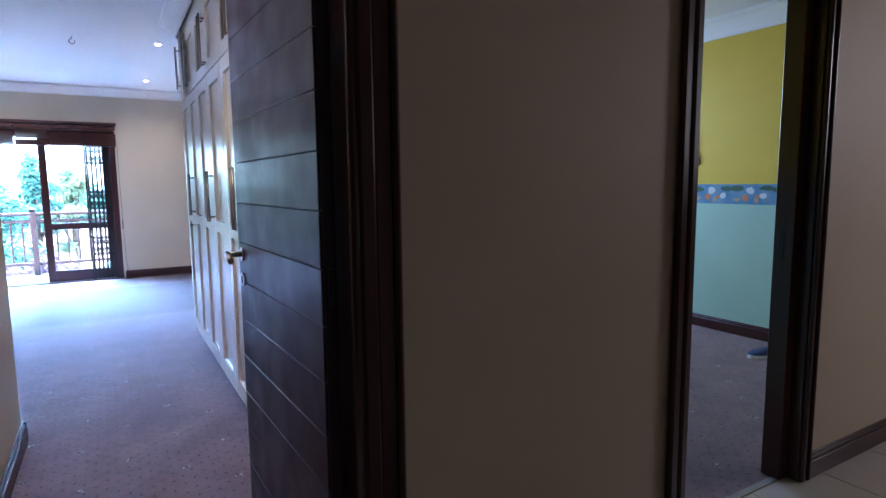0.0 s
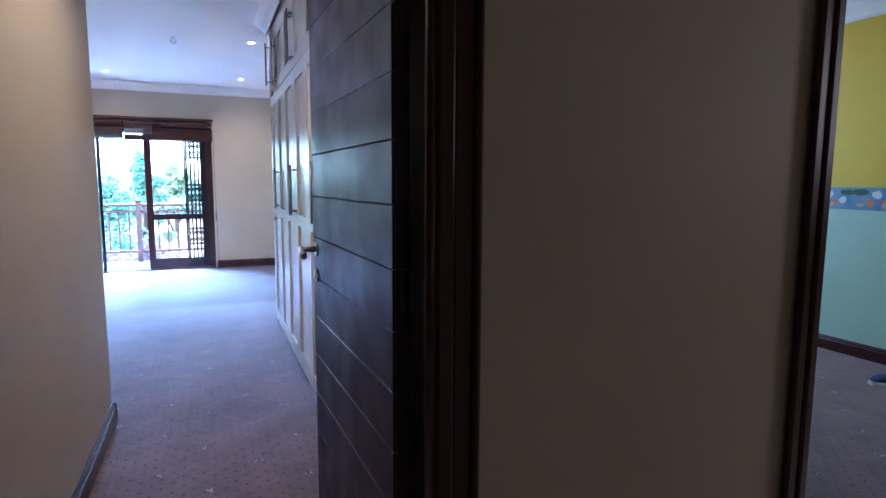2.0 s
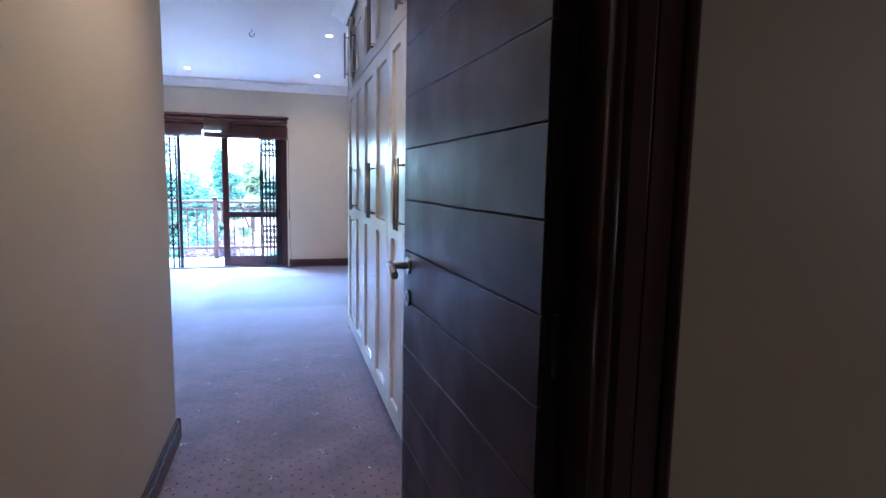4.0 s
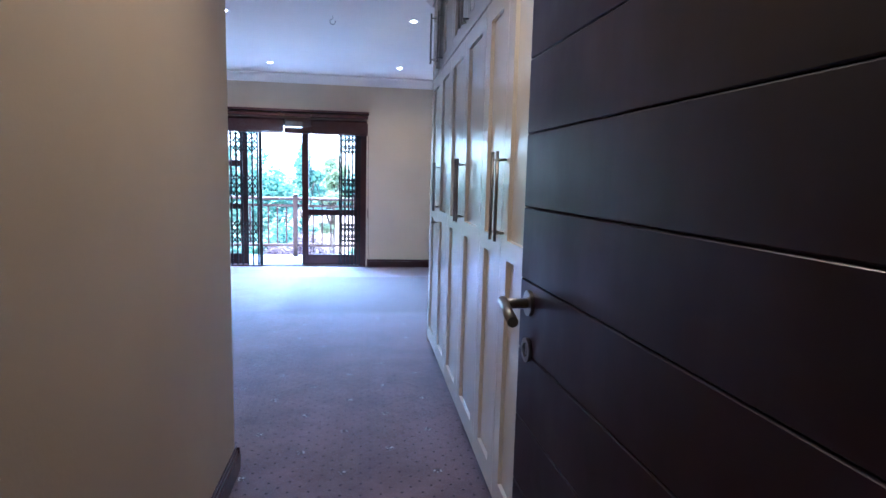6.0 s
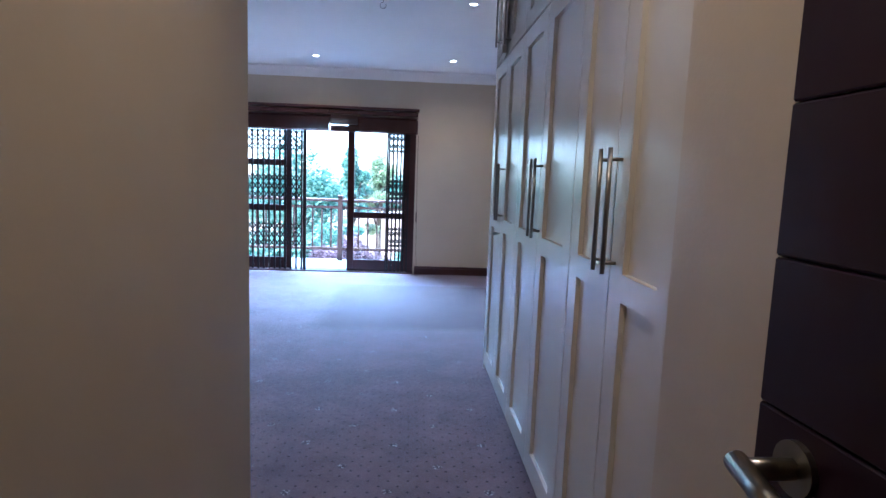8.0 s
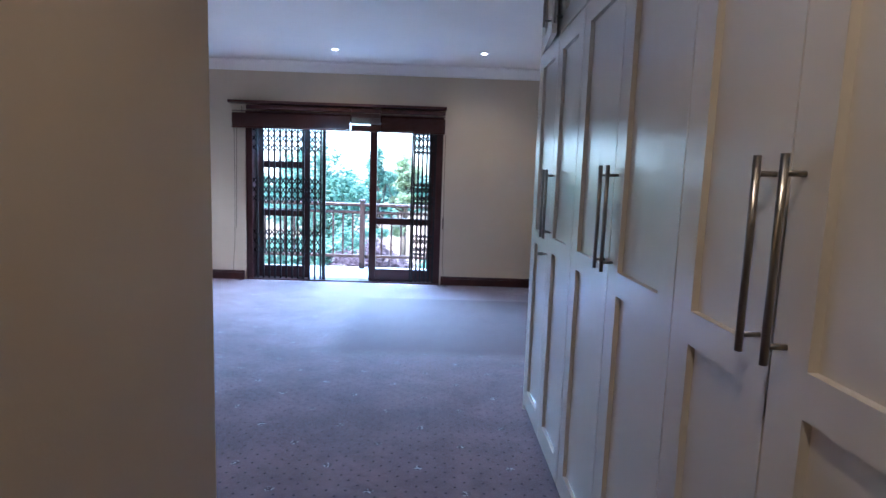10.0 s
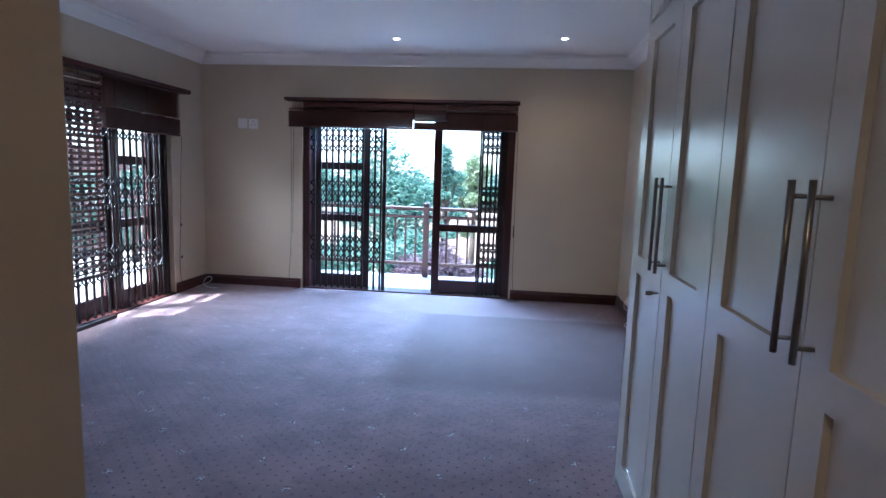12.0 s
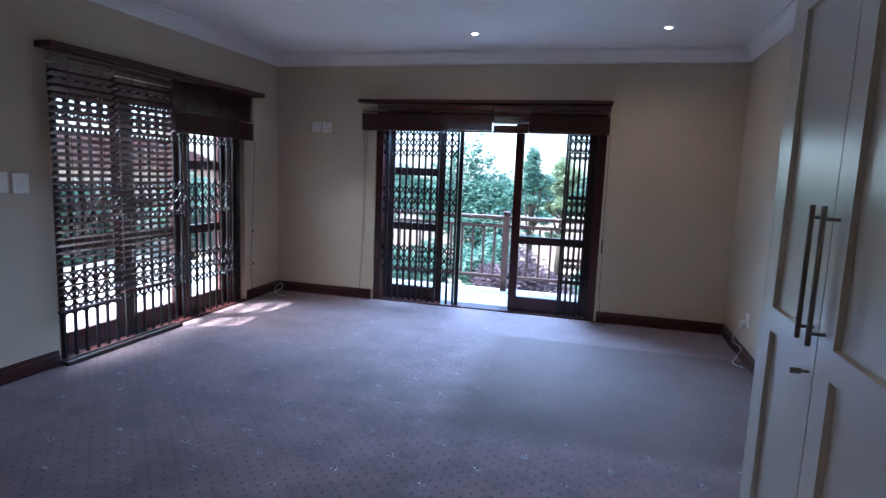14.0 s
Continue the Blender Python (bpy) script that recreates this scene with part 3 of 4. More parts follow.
def slatted_blind(name, at, wall, u0, u1, z_top, z_bot, tilt, label, stack=0.0, pitch=0.040, gap=None, rail=None):
    """A timber venetian blind; with stack its slats lie on one another above z_bot."""
    t = to_wall(thing(name, at, label, "blind"), wall)
    boxes("head_rail", M_BLIND, t, [rail or (u0, u1, -0.028, 0.028, z_top - 0.045, z_top, 0.003)])
    boxes("bottom_rail", M_BLIND, t, [(u0, u1, -0.026, 0.026, z_bot, z_bot + 0.016, 0.003)])
    bm = bmesh.new()
    c, s = math.cos(radians(tilt)), math.sin(radians(tilt))
    w, th = 0.025, 0.0017
    vs = []
    for u in (u0 + 0.004, u1 - 0.004):
        for a, b in ((-w, -th), (w, -th), (w, th), (-w, th)):
            vs.append(bm.verts.new((u, a * c - b * s, a * s + b * c)))
    for f in ((0, 3, 2, 1), (4, 5, 6, 7), (0, 1, 5, 4), (1, 2, 6, 5), (2, 3, 7, 6), (3, 0, 4, 7)):
        bm.faces.new([vs[i] for i in f])
    first = part("slat", bm, M_BLIND, t, fix=True)
    zs, z = [], z_bot + 0.022
    if stack:
        while z < z_bot + stack:
            zs.append(z)
            z += 0.0062
    zl = z + 0.02
    while zl < (rail[4] - 0.012 if rail else z_top - 0.06):
        zs.append(zl)
        zl += pitch if not stack else (0.0155 if gap is None or gap[0] < zl < gap[1] else 0.0075)
    first.location.z = zs[0]
    for z in zs[1:]:
        o = new("slat", first.data)
        o.parent, o.location.z = t, z
    for u in (u0 + 0.12, (u0 + u1) / 2, u1 - 0.12):
        for v in (-0.027, 0.027):
            boxes("ladder_cord", M_CORD, t, [(u - 0.0012, u + 0.0012, v - 0.0012, v + 0.0012, z_bot, z_top - 0.03)])
    return t


# balcony doors in the north wall
def balcony_doors():
    t = thing("balcony_door_frame", (0, YF, 0), "dark mahogany frame of the sliding balcony doors", "door frame")
    for a, b in ((SX0, SX0 + 0.075), (SX1 - 0.075, SX1)):
        boxes("frame_post", M_WOOD, t, [(a, b, 0.02, 0.20, 0, SH, 0.004)])
    boxes("frame_head", M_WOOD, t, [(SX0 + 0.075, SX1 - 0.075, 0.02, 0.20, SH - 0.08, SH, 0.004)])
    boxes("sill", M_WOOD, t, [(SX0, SX1, 0.0, 0.22, -0.01, 0.014, 0.003)])
    s = thing("fixed_door_panel", (0, YF, 0), "dark mahogany glazed panel with two cross rails", "door")
    sash(s, "leaf", SX0 + 0.077, -0.86, 0.016, SH - 0.082, 0.14, [0.80, 1.38], 0.085)
    s = thing("sliding_door", (0, YF, 0), "dark mahogany sliding glazed door pushed half open", "door")
    sash(s, "leaf", -0.125, SX1 - 0.077, 0.016, SH - 0.082, 0.085, [0.74], 0.085)


balcony_doors()
trellis_gate("folding_gate", (0, YF + 0.045, 0), "north", [SX0 + 0.055 + 0.0685 * i for i in range(13)] + [SX0 + 0.905], 0.015, SH - 0.085,
             [0.465, 1.08, 1.68], "dark enamelled folding security gate, part drawn across the doorway", posts=((SX0 + 0.002, SX0 + 0.042), (SX0 + 0.915, SX0 + 0.935)))
trellis_gate("folding_gate", (0, YF + 0.045, 0), "north", [0.405 + 0.050 * i for i in range(6)] + [0.676, 0.694], 0.015, SH - 0.085,
             [0.465, 1.08, 1.68], "dark enamelled folding security gate, pushed together beside the doorway", TIGHT, posts=((0.372, 0.392), (SX1 - 0.045, SX1 - 0.003)))
PEL = 2.09
bw = thing("blind_pelmet", (0, YF - 0.07, 0), "dark mahogany pelmet board over the balcony doors", "pelmet")
boxes("board", M_BLIND, bw, [(SX0 - 0.155, SX1 + 0.03, -0.065, 0.068, PEL - 0.03, PEL, 0.004)])
north_blinds = []
for a, b, st, r0, r1 in ((SX0 - 0.125, -0.34, 0.165, SX0 + 0.045, -0.34), (-0.332, 0.012, 0.05, -0.332, 0.012), (0.02, SX1 + 0.02, 0.165, 0.02, SX1 + 0.015)):
    rail = (r0, r1, -0.028, 0.028, PEL - 0.092, PEL - 0.046, 0.003)
    if st > 0.1:
        north_blinds.append(slatted_blind("venetian_blind", (0, YF - 0.07, 0), "north", a, b, PEL - 0.035, 1.785, 0, "dark timber venetian blind, drawn up into a stack", st, rail=rail))
    else:
        slatted_blind("venetian_blind", (0, YF - 0.07, 0), "north", a, b, PEL - 0.035, 1.785, -8, "dark timber venetian blind, drawn up, slats open", 0.070, gap=(1.86, 1.925), rail=rail)


# terrace doors in the west wall: u runs to the north, v out to the west
def terrace_doors():
    t = to_wall(thing("terrace_door_frame", (XL, 0, 0), "dark mahogany frame of the glazed terrace doors", "door frame"), "west")
    posts = (LY0, 7.268), (8.492, 8.548), (9.122, LY1)
    for a, b in posts:
        boxes("frame_post", M_WOOD, t, [(a, b, 0.06, 0.20, 0, SH, 0.004)])
    boxes("frame_head", M_WOOD, t, [(LY0 + 0.08, LY1 - 0.08, 0.061, 0.199, SH - 0.08, SH, 0.004)])
    boxes("sill", M_WOOD, t, [(LY0, LY1, -0.01, 0.22, -0.01, 0.016, 0.003)])
    for (a, b), rails in zip(((7.270, 7.884), (7.888, 8.490), (8.550, 9.120)), ([0.78], [0.78], [0.78, 1.36])):
        s = to_wall(thing("glazed_door", (XL, 0, 0), "reddish mahogany glazed terrace door, shut", "door"), "west")
        sash(s, "leaf", a, b, 0.018, SH - 0.082, 0.12, rails, 0.08)


terrace_doors()
n = 22
trellis_gate("folding_gate", (XL - 0.030, 0, 0), "west", [LY0 + 0.06 + (LY1 - LY0 - 0.12) * i / n for i in range(n + 1)], 0.018, SH - 0.03,
             [0.46, 1.07, 1.68], "dark enamelled folding security gate, drawn fully across the terrace doors")
track = to_wall(thing("gate_track", (XL, 0, 0), "dark bottom track of the folding gate on the carpet", "track"), "west")
boxes("channel", M_GATE, track, [(LY0 - 0.02, LY0 + 1.07, -0.085, -0.045, 0, 0.028, 0.003), (LY0 - 0.02, LY0 + 1.07, -0.022, -0.005, 0, 0.028, 0.003), (LY0 - 0.02, LY0 + 1.07, -0.045, -0.022, 0, 0.008)])
bw = to_wall(thing("blind_pelmet", (XL + 0.07, 0, 0), "dark mahogany pelmet board over the terrace doors", "pelmet"), "west")
boxes("board", M_BLIND, bw, [(LY0 - 0.08, LY1 + 0.16, -0.065, 0.068, PEL - 0.04, PEL, 0.004)])
WEST_BLIND = "dark timber venetian blind let most of the way down, slats open"
for a, b, zb in ((7.138, 7.632, 0.36), (7.650, 8.190, 0.40)):
    slatted_blind("venetian_blind", (XL + 0.07, 0, 0), "west", a, b, PEL - 0.040, zb, -29, WEST_BLIND, 0.0, 0.0455, rail=(a, b, -0.02, 0.02, PEL - 0.056, PEL - 0.041, 0.002))
west_blind = slatted_blind("venetian_blind", (XL + 0.07, 0, 0), "west", 8.208, LY1 + 0.02, PEL - 0.040, 1.62, -6, "dark timber venetian blind, drawn up into a deep stack", 0.16, rail=(8.208, LY1 + 0.02, -0.02, 0.02, PEL - 0.056, PEL - 0.041, 0.002))


# ---- small things on the walls and floor ----
def wall_plate(name, at, facing, w, h, label, parts):
    """A moulded plate on a wall; facing: degrees by which its front, -y, is turned."""
    t = thing(name, at, label, "switch" if "switch" in name else "socket")
    t.rotation_euler = (0, 0, radians(facing))
    boxes("plate", M_WHITE, t, [(-w / 2, w / 2, -0.011, 0, -h / 2, h / 2, 0.004)])
    for kind, x, z, a, b in parts:
        boxes(kind, M_CORD if kind == "pin_hole" else M_WHITE, t, [(x - a, x + a, -0.0135 if kind != "pin_hole" else -0.0115, -0.010, z - b, z + b, 0.001)])
    return t


holes = [("pin_hole", 0, 0.022, 0.006, 0.006), ("pin_hole", -0.018, -0.012, 0.005, 0.005), ("pin_hole", 0.018, -0.012, 0.005, 0.005)]
wall_plate("blank_plate", (-2.252, YF, 1.812), 0, 0.108, 0.108, "white plastic wall plate with a round cap", [("cap", 0, 0, 0.012, 0.012)])
wall_plate("wall_socket", (-2.130, YF, 1.808), 0, 0.108, 0.108, "white plastic wall socket high on the wall", holes)
wall_plate("wall_socket", (XR, 9.10, 0.33), -90, 0.108, 0.108, "white plastic wall socket low on the wall", holes)
wall_plate("light_switch", (XL, 6.975, 1.215), 90, 0.105, 0.125, "white plastic light switch beside the terrace doors", [("rocker", 0, 0, 0.014, 0.02)])
wall_plate("light_switch", (XL, 6.845, 1.222), 90, 0.105, 0.125, "white plastic light switch beside the terrace doors", [("rocker", 0, 0, 0.014, 0.02)])
pl = thing("plug", (XR - 0.012, 9.10, 0.30), "white plastic plug in the low wall socket", "plug")
boxes("plug_body", M_WHITE, pl, [(-0.045, 0, -0.02, 0.02, -0.025, 0.025, 0.008)])


def cable(name, points, r, material, label, category="cable", parent=None):
    cu = bpy.data.curves.new(name, "CURVE")
    cu.dimensions, cu.bevel_depth, cu.bevel_resolution, cu.resolution_u = "3D", r, 2, 6
    sp = cu.splines.new("BEZIER")
    sp.bezier_points.add(len(points) - 1)
    for b, p in zip(sp.bezier_points, points):
        b.co, b.handle_left_type, b.handle_right_type = p, "AUTO", "AUTO"
    ob = new(name, cu)
    cu.materials.append(material)
    me = bpy.data.meshes.new_from_object(ob.evaluated_get(bpy.context.evaluated_depsgraph_get()))
    bpy.data.objects.remove(ob)
    ob = new(name, me)
    if parent:
        ob.parent, ob.matrix_parent_inverse = parent, parent.matrix_basis.inverted()
        return tagged(ob, label=label)
    return tagged(ob, label=label, category=category)


z = 0.005
cable("cable", [(XR - 0.05, 9.10, 0.29), (XR - 0.09, 9.12, 0.15), (XR - 0.05, 9.05, 0.12), (XR - 0.04, 9.14, 0.03), (XR - 0.10, 9.0, z), (XR - 0.05, 8.9, z)], 0.0035, M_WHITE, "white cable hanging from the wall plug")
cable("cable", [(-2.69, 9.60, z), (-2.62, 9.72, 0.03), (-2.60, 9.80, 0.06), (-2.66, 9.84, 0.08), (-2.69, 9.80, 0.04), (-2.60, 9.68, z), (-2.45, 9.62, z)], 0.0035, M_WHITE, "white cable coiled in the corner on the carpet")
cable("blind_cord", [(-1.68, YF - 0.06, 1.78), (-1.69, YF - 0.03, 1.2), (-1.70, YF - 0.02, 0.5), (-1.705, YF - 0.03, 0.02), (-1.66, YF - 0.08, z), (-1.60, YF - 0.05, z), (-1.63, YF - 0.12, z)], 0.0022, M_CORD, "dark blind cord hanging to the carpet", "cord", north_blinds[0])
cable("blind_cord", [(-1.65, YF - 0.06, 1.78), (-1.67, YF - 0.03, 1.1), (-1.68, YF - 0.02, 0.62)], 0.0022, M_CORD, "dark blind cord hanging beside the pelmet", "cord", north_blinds[0])
cable("blind_cord", [(0.765, YF - 0.06, 1.78), (0.765, YF - 0.03, 1.3), (0.775, YF - 0.02, 0.3), (0.77, YF - 0.03, 0.02), (0.72, YF - 0.10, z), (0.80, YF - 0.14, z), (0.84, YF - 0.07, z), (0.78, YF - 0.10, z)], 0.0022, M_CORD, "dark blind cord trailing on the carpet", "cord", north_blinds[1])
boxes("tassel", M_CORD, north_blinds[1], [(0.760, 0.770, 0.037, 0.047, 0.68, 0.81, 0.002)])
cable("blind_cord", [(XL + 0.05, 9.385, 1.62), (XL + 0.02, 9.385, 0.9), (XL + 0.025, 9.385, 0.06), (XL + 0.06, 9.42, z), (XL + 0.12, 9.38, z)], 0.0022, M_CORD, "dark blind cord hanging to the carpet", "cord", west_blind)
for zz in (0.36, 0.70):
    bm = bmesh.new()
    rod(bm, (9.385, 0.048, zz), (9.385, 0.048, zz + 0.028), 0.010, 10, 0.005)
    part("tassel", bm, M_BLIND, west_blind)
det = thing("motion_sensor", (XL + 0.17, YF - 0.17, H - 0.10), "small white motion sensor in the ceiling corner", "sensor")
bm = bmesh.new()
rod(bm, (0, 0, 0.01), (0, 0, 0.06), 0.035, 16, 0.03)
part("sensor_body", bm, M_WHITE, det)
bm = bmesh.new()
rod(bm, (0, 0, 0.06), (0, 0, 0.10), 0.010, 10)
part("bracket", bm, M_WHITE, det)
hook_pts = [(0.44 + 0.022 * math.cos(radians(a)), 6.98, H - 0.045 + 0.022 * math.sin(radians(a))) for a in range(90, 400, 30)]
cable("ceiling_hook", [(0.44, 6.98, H), (0.44, 6.98, H - 0.022)] + hook_pts[1:], 0.0028, M_STEEL, "small steel screw hook in the ceiling", "hook")


def shoe(x, y, turn):
    """A slip-on shoe, heel to toe along its x: white sole, dark blue upper with an opening."""
    t = thing("shoe", (x, y, 0), "dark blue slip-on shoe with a white sole on the carpet", "shoe")
    t.rotation_euler = (0, 0, radians(turn))
    stations = [(-0.13, 0.018, 0.055), (-0.115, 0.034, 0.072), (-0.06, 0.038, 0.070), (0.0, 0.040, 0.066), (0.05, 0.046, 0.060), (0.10, 0.042, 0.050), (0.128, 0.026, 0.040), (0.138, 0.010, 0.032)]
    for name, material, low, top, grow, label in (("sole", M_WHITE, 0.0, 0.028, 0.004, "thick white rubber sole"), ("upper", mat("shoe_blue", (0.035, 0.055, 0.13), 0.75, 0, (0.025, 0.04, 0.10), 60, 3, 0.2, 300), 0.028, None, 0.0, "dark blue cloth upper")):
        bm = bmesh.new()
        rows = []
        for px, half, hgt in stations:
            ring = []
            zt = top if top else hgt
            for k in range(9):
                a = math.pi * k / 8
                ring.append(bm.verts.new((px, math.cos(a) * (half + grow), low + (zt - low) * min(1.0, math.sin(a) * 1.25))))
            rows.append(ring)
        for p, q in zip(rows[:-1], rows[1:]):
            for k in range(8):
                bm.faces.new([p[k], p[k + 1], q[k + 1], q[k]]).smooth = True
            bm.faces.new([p[8], p[0], q[0], q[8]])
        bm.faces.new(rows[0][::-1])
        bm.faces.new(rows[-1])
        part(name, bm, material, t, label)
    bm = bmesh.new()
    disc(bm, (-0.062, 0, 0.068), (0, 0, 1), 0.020, 0.030, 0.006, 18)
    bmesh.ops.scale(bm, vec=(1.5, 1.0, 1.0), verts=bm.verts, space=Matrix.Translation((0.062, 0, 0)))
    part("collar", bm, M_CORD, t, "dark padded collar")
    return t


shoe(4.60, 3.235, 160)
cable("hanging_loop", [(4.992, 4.145, 1.59), (4.990, 4.15, 1.51), (4.990, 4.17, 1.42), (4.990, 4.12, 1.39), (4.990, 4.12, 1.46), (4.990, 4.15, 1.52), (4.990, 4.13, 1.59)], 0.006, M_CORD, "dark cord loop hanging on the yellow wall", "cord")

# ---- ceiling things ----
def downlight(x, y):
    t = thing("downlight", (x, y, H), "small round recessed ceiling spotlight, lit", "ceiling light", "bedroom downlights")
    bm = bmesh.new()
    disc(bm, (0, 0, -0.006), (0, 0, 1), 0.025, 0.040, 0.006, 24)
    part("rim", bm, M_WHITE, t)
    bm = bmesh.new()
    disc(bm, (0, 0, -0.003), (0, 0, 1), 0, 0.025, 0.003, 20)
    part("lamp", bm, M_LAMP, t)
    return t


first = downlight(-0.40, 9.13)
# the last is unseen, added over the passage for warm light on its wall
for x, y in ((1.12, 9.08), (1.11, 6.97), (-0.42, 7.0), (0.68, 3.35)):
    copy_thing(first, pose(x, y, H))
for x, y, power in ((-0.40, 9.13, 2), (1.12, 9.08, 2), (1.11, 6.97, 2), (-0.42, 7.0, 2), (0.68, 3.35, 3.4)):
    lamp = new("downlight_lamp", bpy.data.lights.new("downlight_lamp", "SPOT"))
    lamp.data.energy, lamp.data.color, lamp.data.spot_size, lamp.data.spot_blend, lamp.data.shadow_soft_size = power, (1.0, 0.69, 0.40), radians(150 if y > 4 else 138), 0.8, 0.03
    lamp.matrix_world = look((x, y, H - 0.02), (x, y, 0))

# ---- outside ----
structure("balcony_slab", M_GROUT, [(-6.0, 4.0, YF + OUT, 11.22, -0.30, -0.036), (-6.0, XL - OUT, 2.0, YF + OUT, -0.30, -0.036)], "tile grout and slab of the balcony")
structure("ground", M_GRASS, [(-700, 700, -600, 900, -3.6, -3.2)], "green garden ground")
# roof edge out of view, added; it lengthens the house's shade over the balcony
structure("added_eaves", M_CEIL, [(XL - 0.55, XR + 0.6, YF + OUT, YF + OUT + 0.35, H + 0.02, H + 0.17)], "white painted roof edge added above the balcony, out of view")


def railing(name, at, angle, length, post_at, label):
    """A timber balustrade along +x from its origin."""
    t = thing(name, at, label, "railing")
    t.rotation_euler = (0, 0, radians(angle))
    boxes("top_rail", M_RAIL, t, [(0, length, -0.035, 0.035, 0.885, 0.932, 0.008)])
    boxes("middle_rail", M_RAIL, t, [(0, length, -0.018, 0.018, 0.782, 0.824, 0.005)])
    boxes("bottom_rail", M_RAIL, t, [(0, length, -0.018, 0.018, 0.162, 0.206, 0.005)])
    for p in post_at:
        boxes("post", M_RAIL, t, [(p - 0.036, p + 0.036, -0.037, 0.037, 0, 0.965, 0.006), (p - 0.043, p + 0.043, -0.044, 0.044, 0.965, 0.985, 0.006)])
    x = (post_at[0] % 0.136) if post_at else 0.1
    while x < length:
        if all(abs(x - p) > 0.05 for p in post_at):
            boxes("baluster", M_RAIL, t, [(x - 0.0125, x + 0.0125, -0.0125, 0.0125, 0.206, 0.782, 0.003)])
        x += 0.136
    return t


def tiles(name, x0, x1, y0, y1, z, pitch, gap, material, parent=None):
    """Square tiles, each an object on one shared mesh."""
    nx, ny = int(round((x1 - x0) / pitch)), int(round((y1 - y0) / pitch))
    px, py = (x1 - x0) / nx, (y1 - y0) / ny
    bm = bmesh.new()
    box(bm, -px / 2 + gap, px / 2 - gap, -py / 2 + gap, py / 2 - gap, -0.012, 0, 0.002)
    first = part(name, bm, material, parent, fix=False, at=(x0 + px / 2, y0 + py / 2, z))
    for i in range(nx):
        for j in range(ny):
            if i or j:
                o = new(name, first.data)
                o.parent, o.location = parent, (x0 + (i + 0.5) * px, y0 + (j + 0.5) * py, z)


railing("balcony_railing", (-5.9, 11.10, -0.036), 0, 9.7, [5.557 - 2.04 * 2, 5.557 - 2.04, 5.557, 5.557 + 2.04], "reddish-brown timber balustrade along the balcony edge")
railing("terrace_railing", (-5.85, 3.0, -0.036), 90, 8.1, [0.4, 2.44, 4.48, 6.52, 8.0], "reddish-brown timber balustrade along the terrace edge")


def house(name, x0, x1, y0, y1, z0, z1, rise, axis, label):
    """A plastered house with a pitched roof of ribbed tile courses, windows in its front."""
    t = thing(name, ((x0 + x1) / 2, (y0 + y1) / 2, z0), label, "house")
    w, d, h = (x1 - x0) / 2, (y1 - y0) / 2, z1 - z0
    boxes("wall", M_PLASTER, t, [(-w, w, -d, d, 0, h)])
    n = 14
    for side in (-1, 1):
        bm = bmesh.new()
        for i in range(n):
            f0, f1 = i / n, (i + 1) / n
            if axis == "x":
                y0_, y1_ = side * (d + 0.5) * (1 - f0), side * (d + 0.5) * (1 - f1)
                box(bm, -w - 0.5, w + 0.5, y0_, y1_, h + rise * f0 - 0.02, h + rise * f0 + 0.14)
            else:
                x0_, x1_ = side * (w + 0.5) * (1 - f0), side * (w + 0.5) * (1 - f1)
                box(bm, x0_, x1_, -d - 0.5, d + 0.5, h + rise * f0 - 0.02, h + rise * f0 + 0.14)
        part("roof", bm, M_ROOF, t, fix=False)
    for i in range(4):
        if axis == "x":
            p = -w + (i + 0.5) * 2 * w / 4
            boxes("window", M_BLINDGLASS, t, [(p - 0.6, p + 0.6, -d - 0.03, -d, h - 2.0, h - 0.8)])
            boxes("window_frame", M_WHITE, t, [(p - 0.66, p + 0.66, -d - 0.05, -d, h - 0.8, h - 0.74), (p - 0.66, p + 0.66, -d - 0.05, -d, h - 2.06, h - 2.0)])
        else:
            p = -d + (i + 0.5) * 2 * d / 4
            boxes("window", M_BLINDGLASS, t, [(w, w + 0.03, p - 0.6, p + 0.6, h - 2.0, h - 0.8)])
            boxes("window_frame", M_WHITE, t, [(w, w + 0.05, p - 0.66, p + 0.66, h - 0.8, h - 0.74), (w, w + 0.05, p - 0.66, p + 0.66, h - 2.06, h - 2.0)])
    return t


M_ROOF = mat("roof_tile", (0.24, 0.13, 0.10), 0.85, 0, (0.17, 0.09, 0.07), 3, 5, 0.4, 14)
M_BLINDGLASS = mat("far_window", (0.03, 0.035, 0.04), 0.08)
house("neighbour_house", -30, -21, 12, 34, -3.2, 0.95, 1.7, "y", "plastered house with a brown tiled roof behind the trees")
structure("garden_wall", M_PLASTER, [(-40, 30, 33.0, 33.25, -3.2, -0.75), (-40, 30, 32.96, 33.29, -0.75, -0.66)], "pinkish plastered garden wall")
house("far_house", 2.0, 16.0, 44, 52, -3.2, 0.1, 1.9, "x", "plastered house with a brown tiled roof beyond the garden wall")


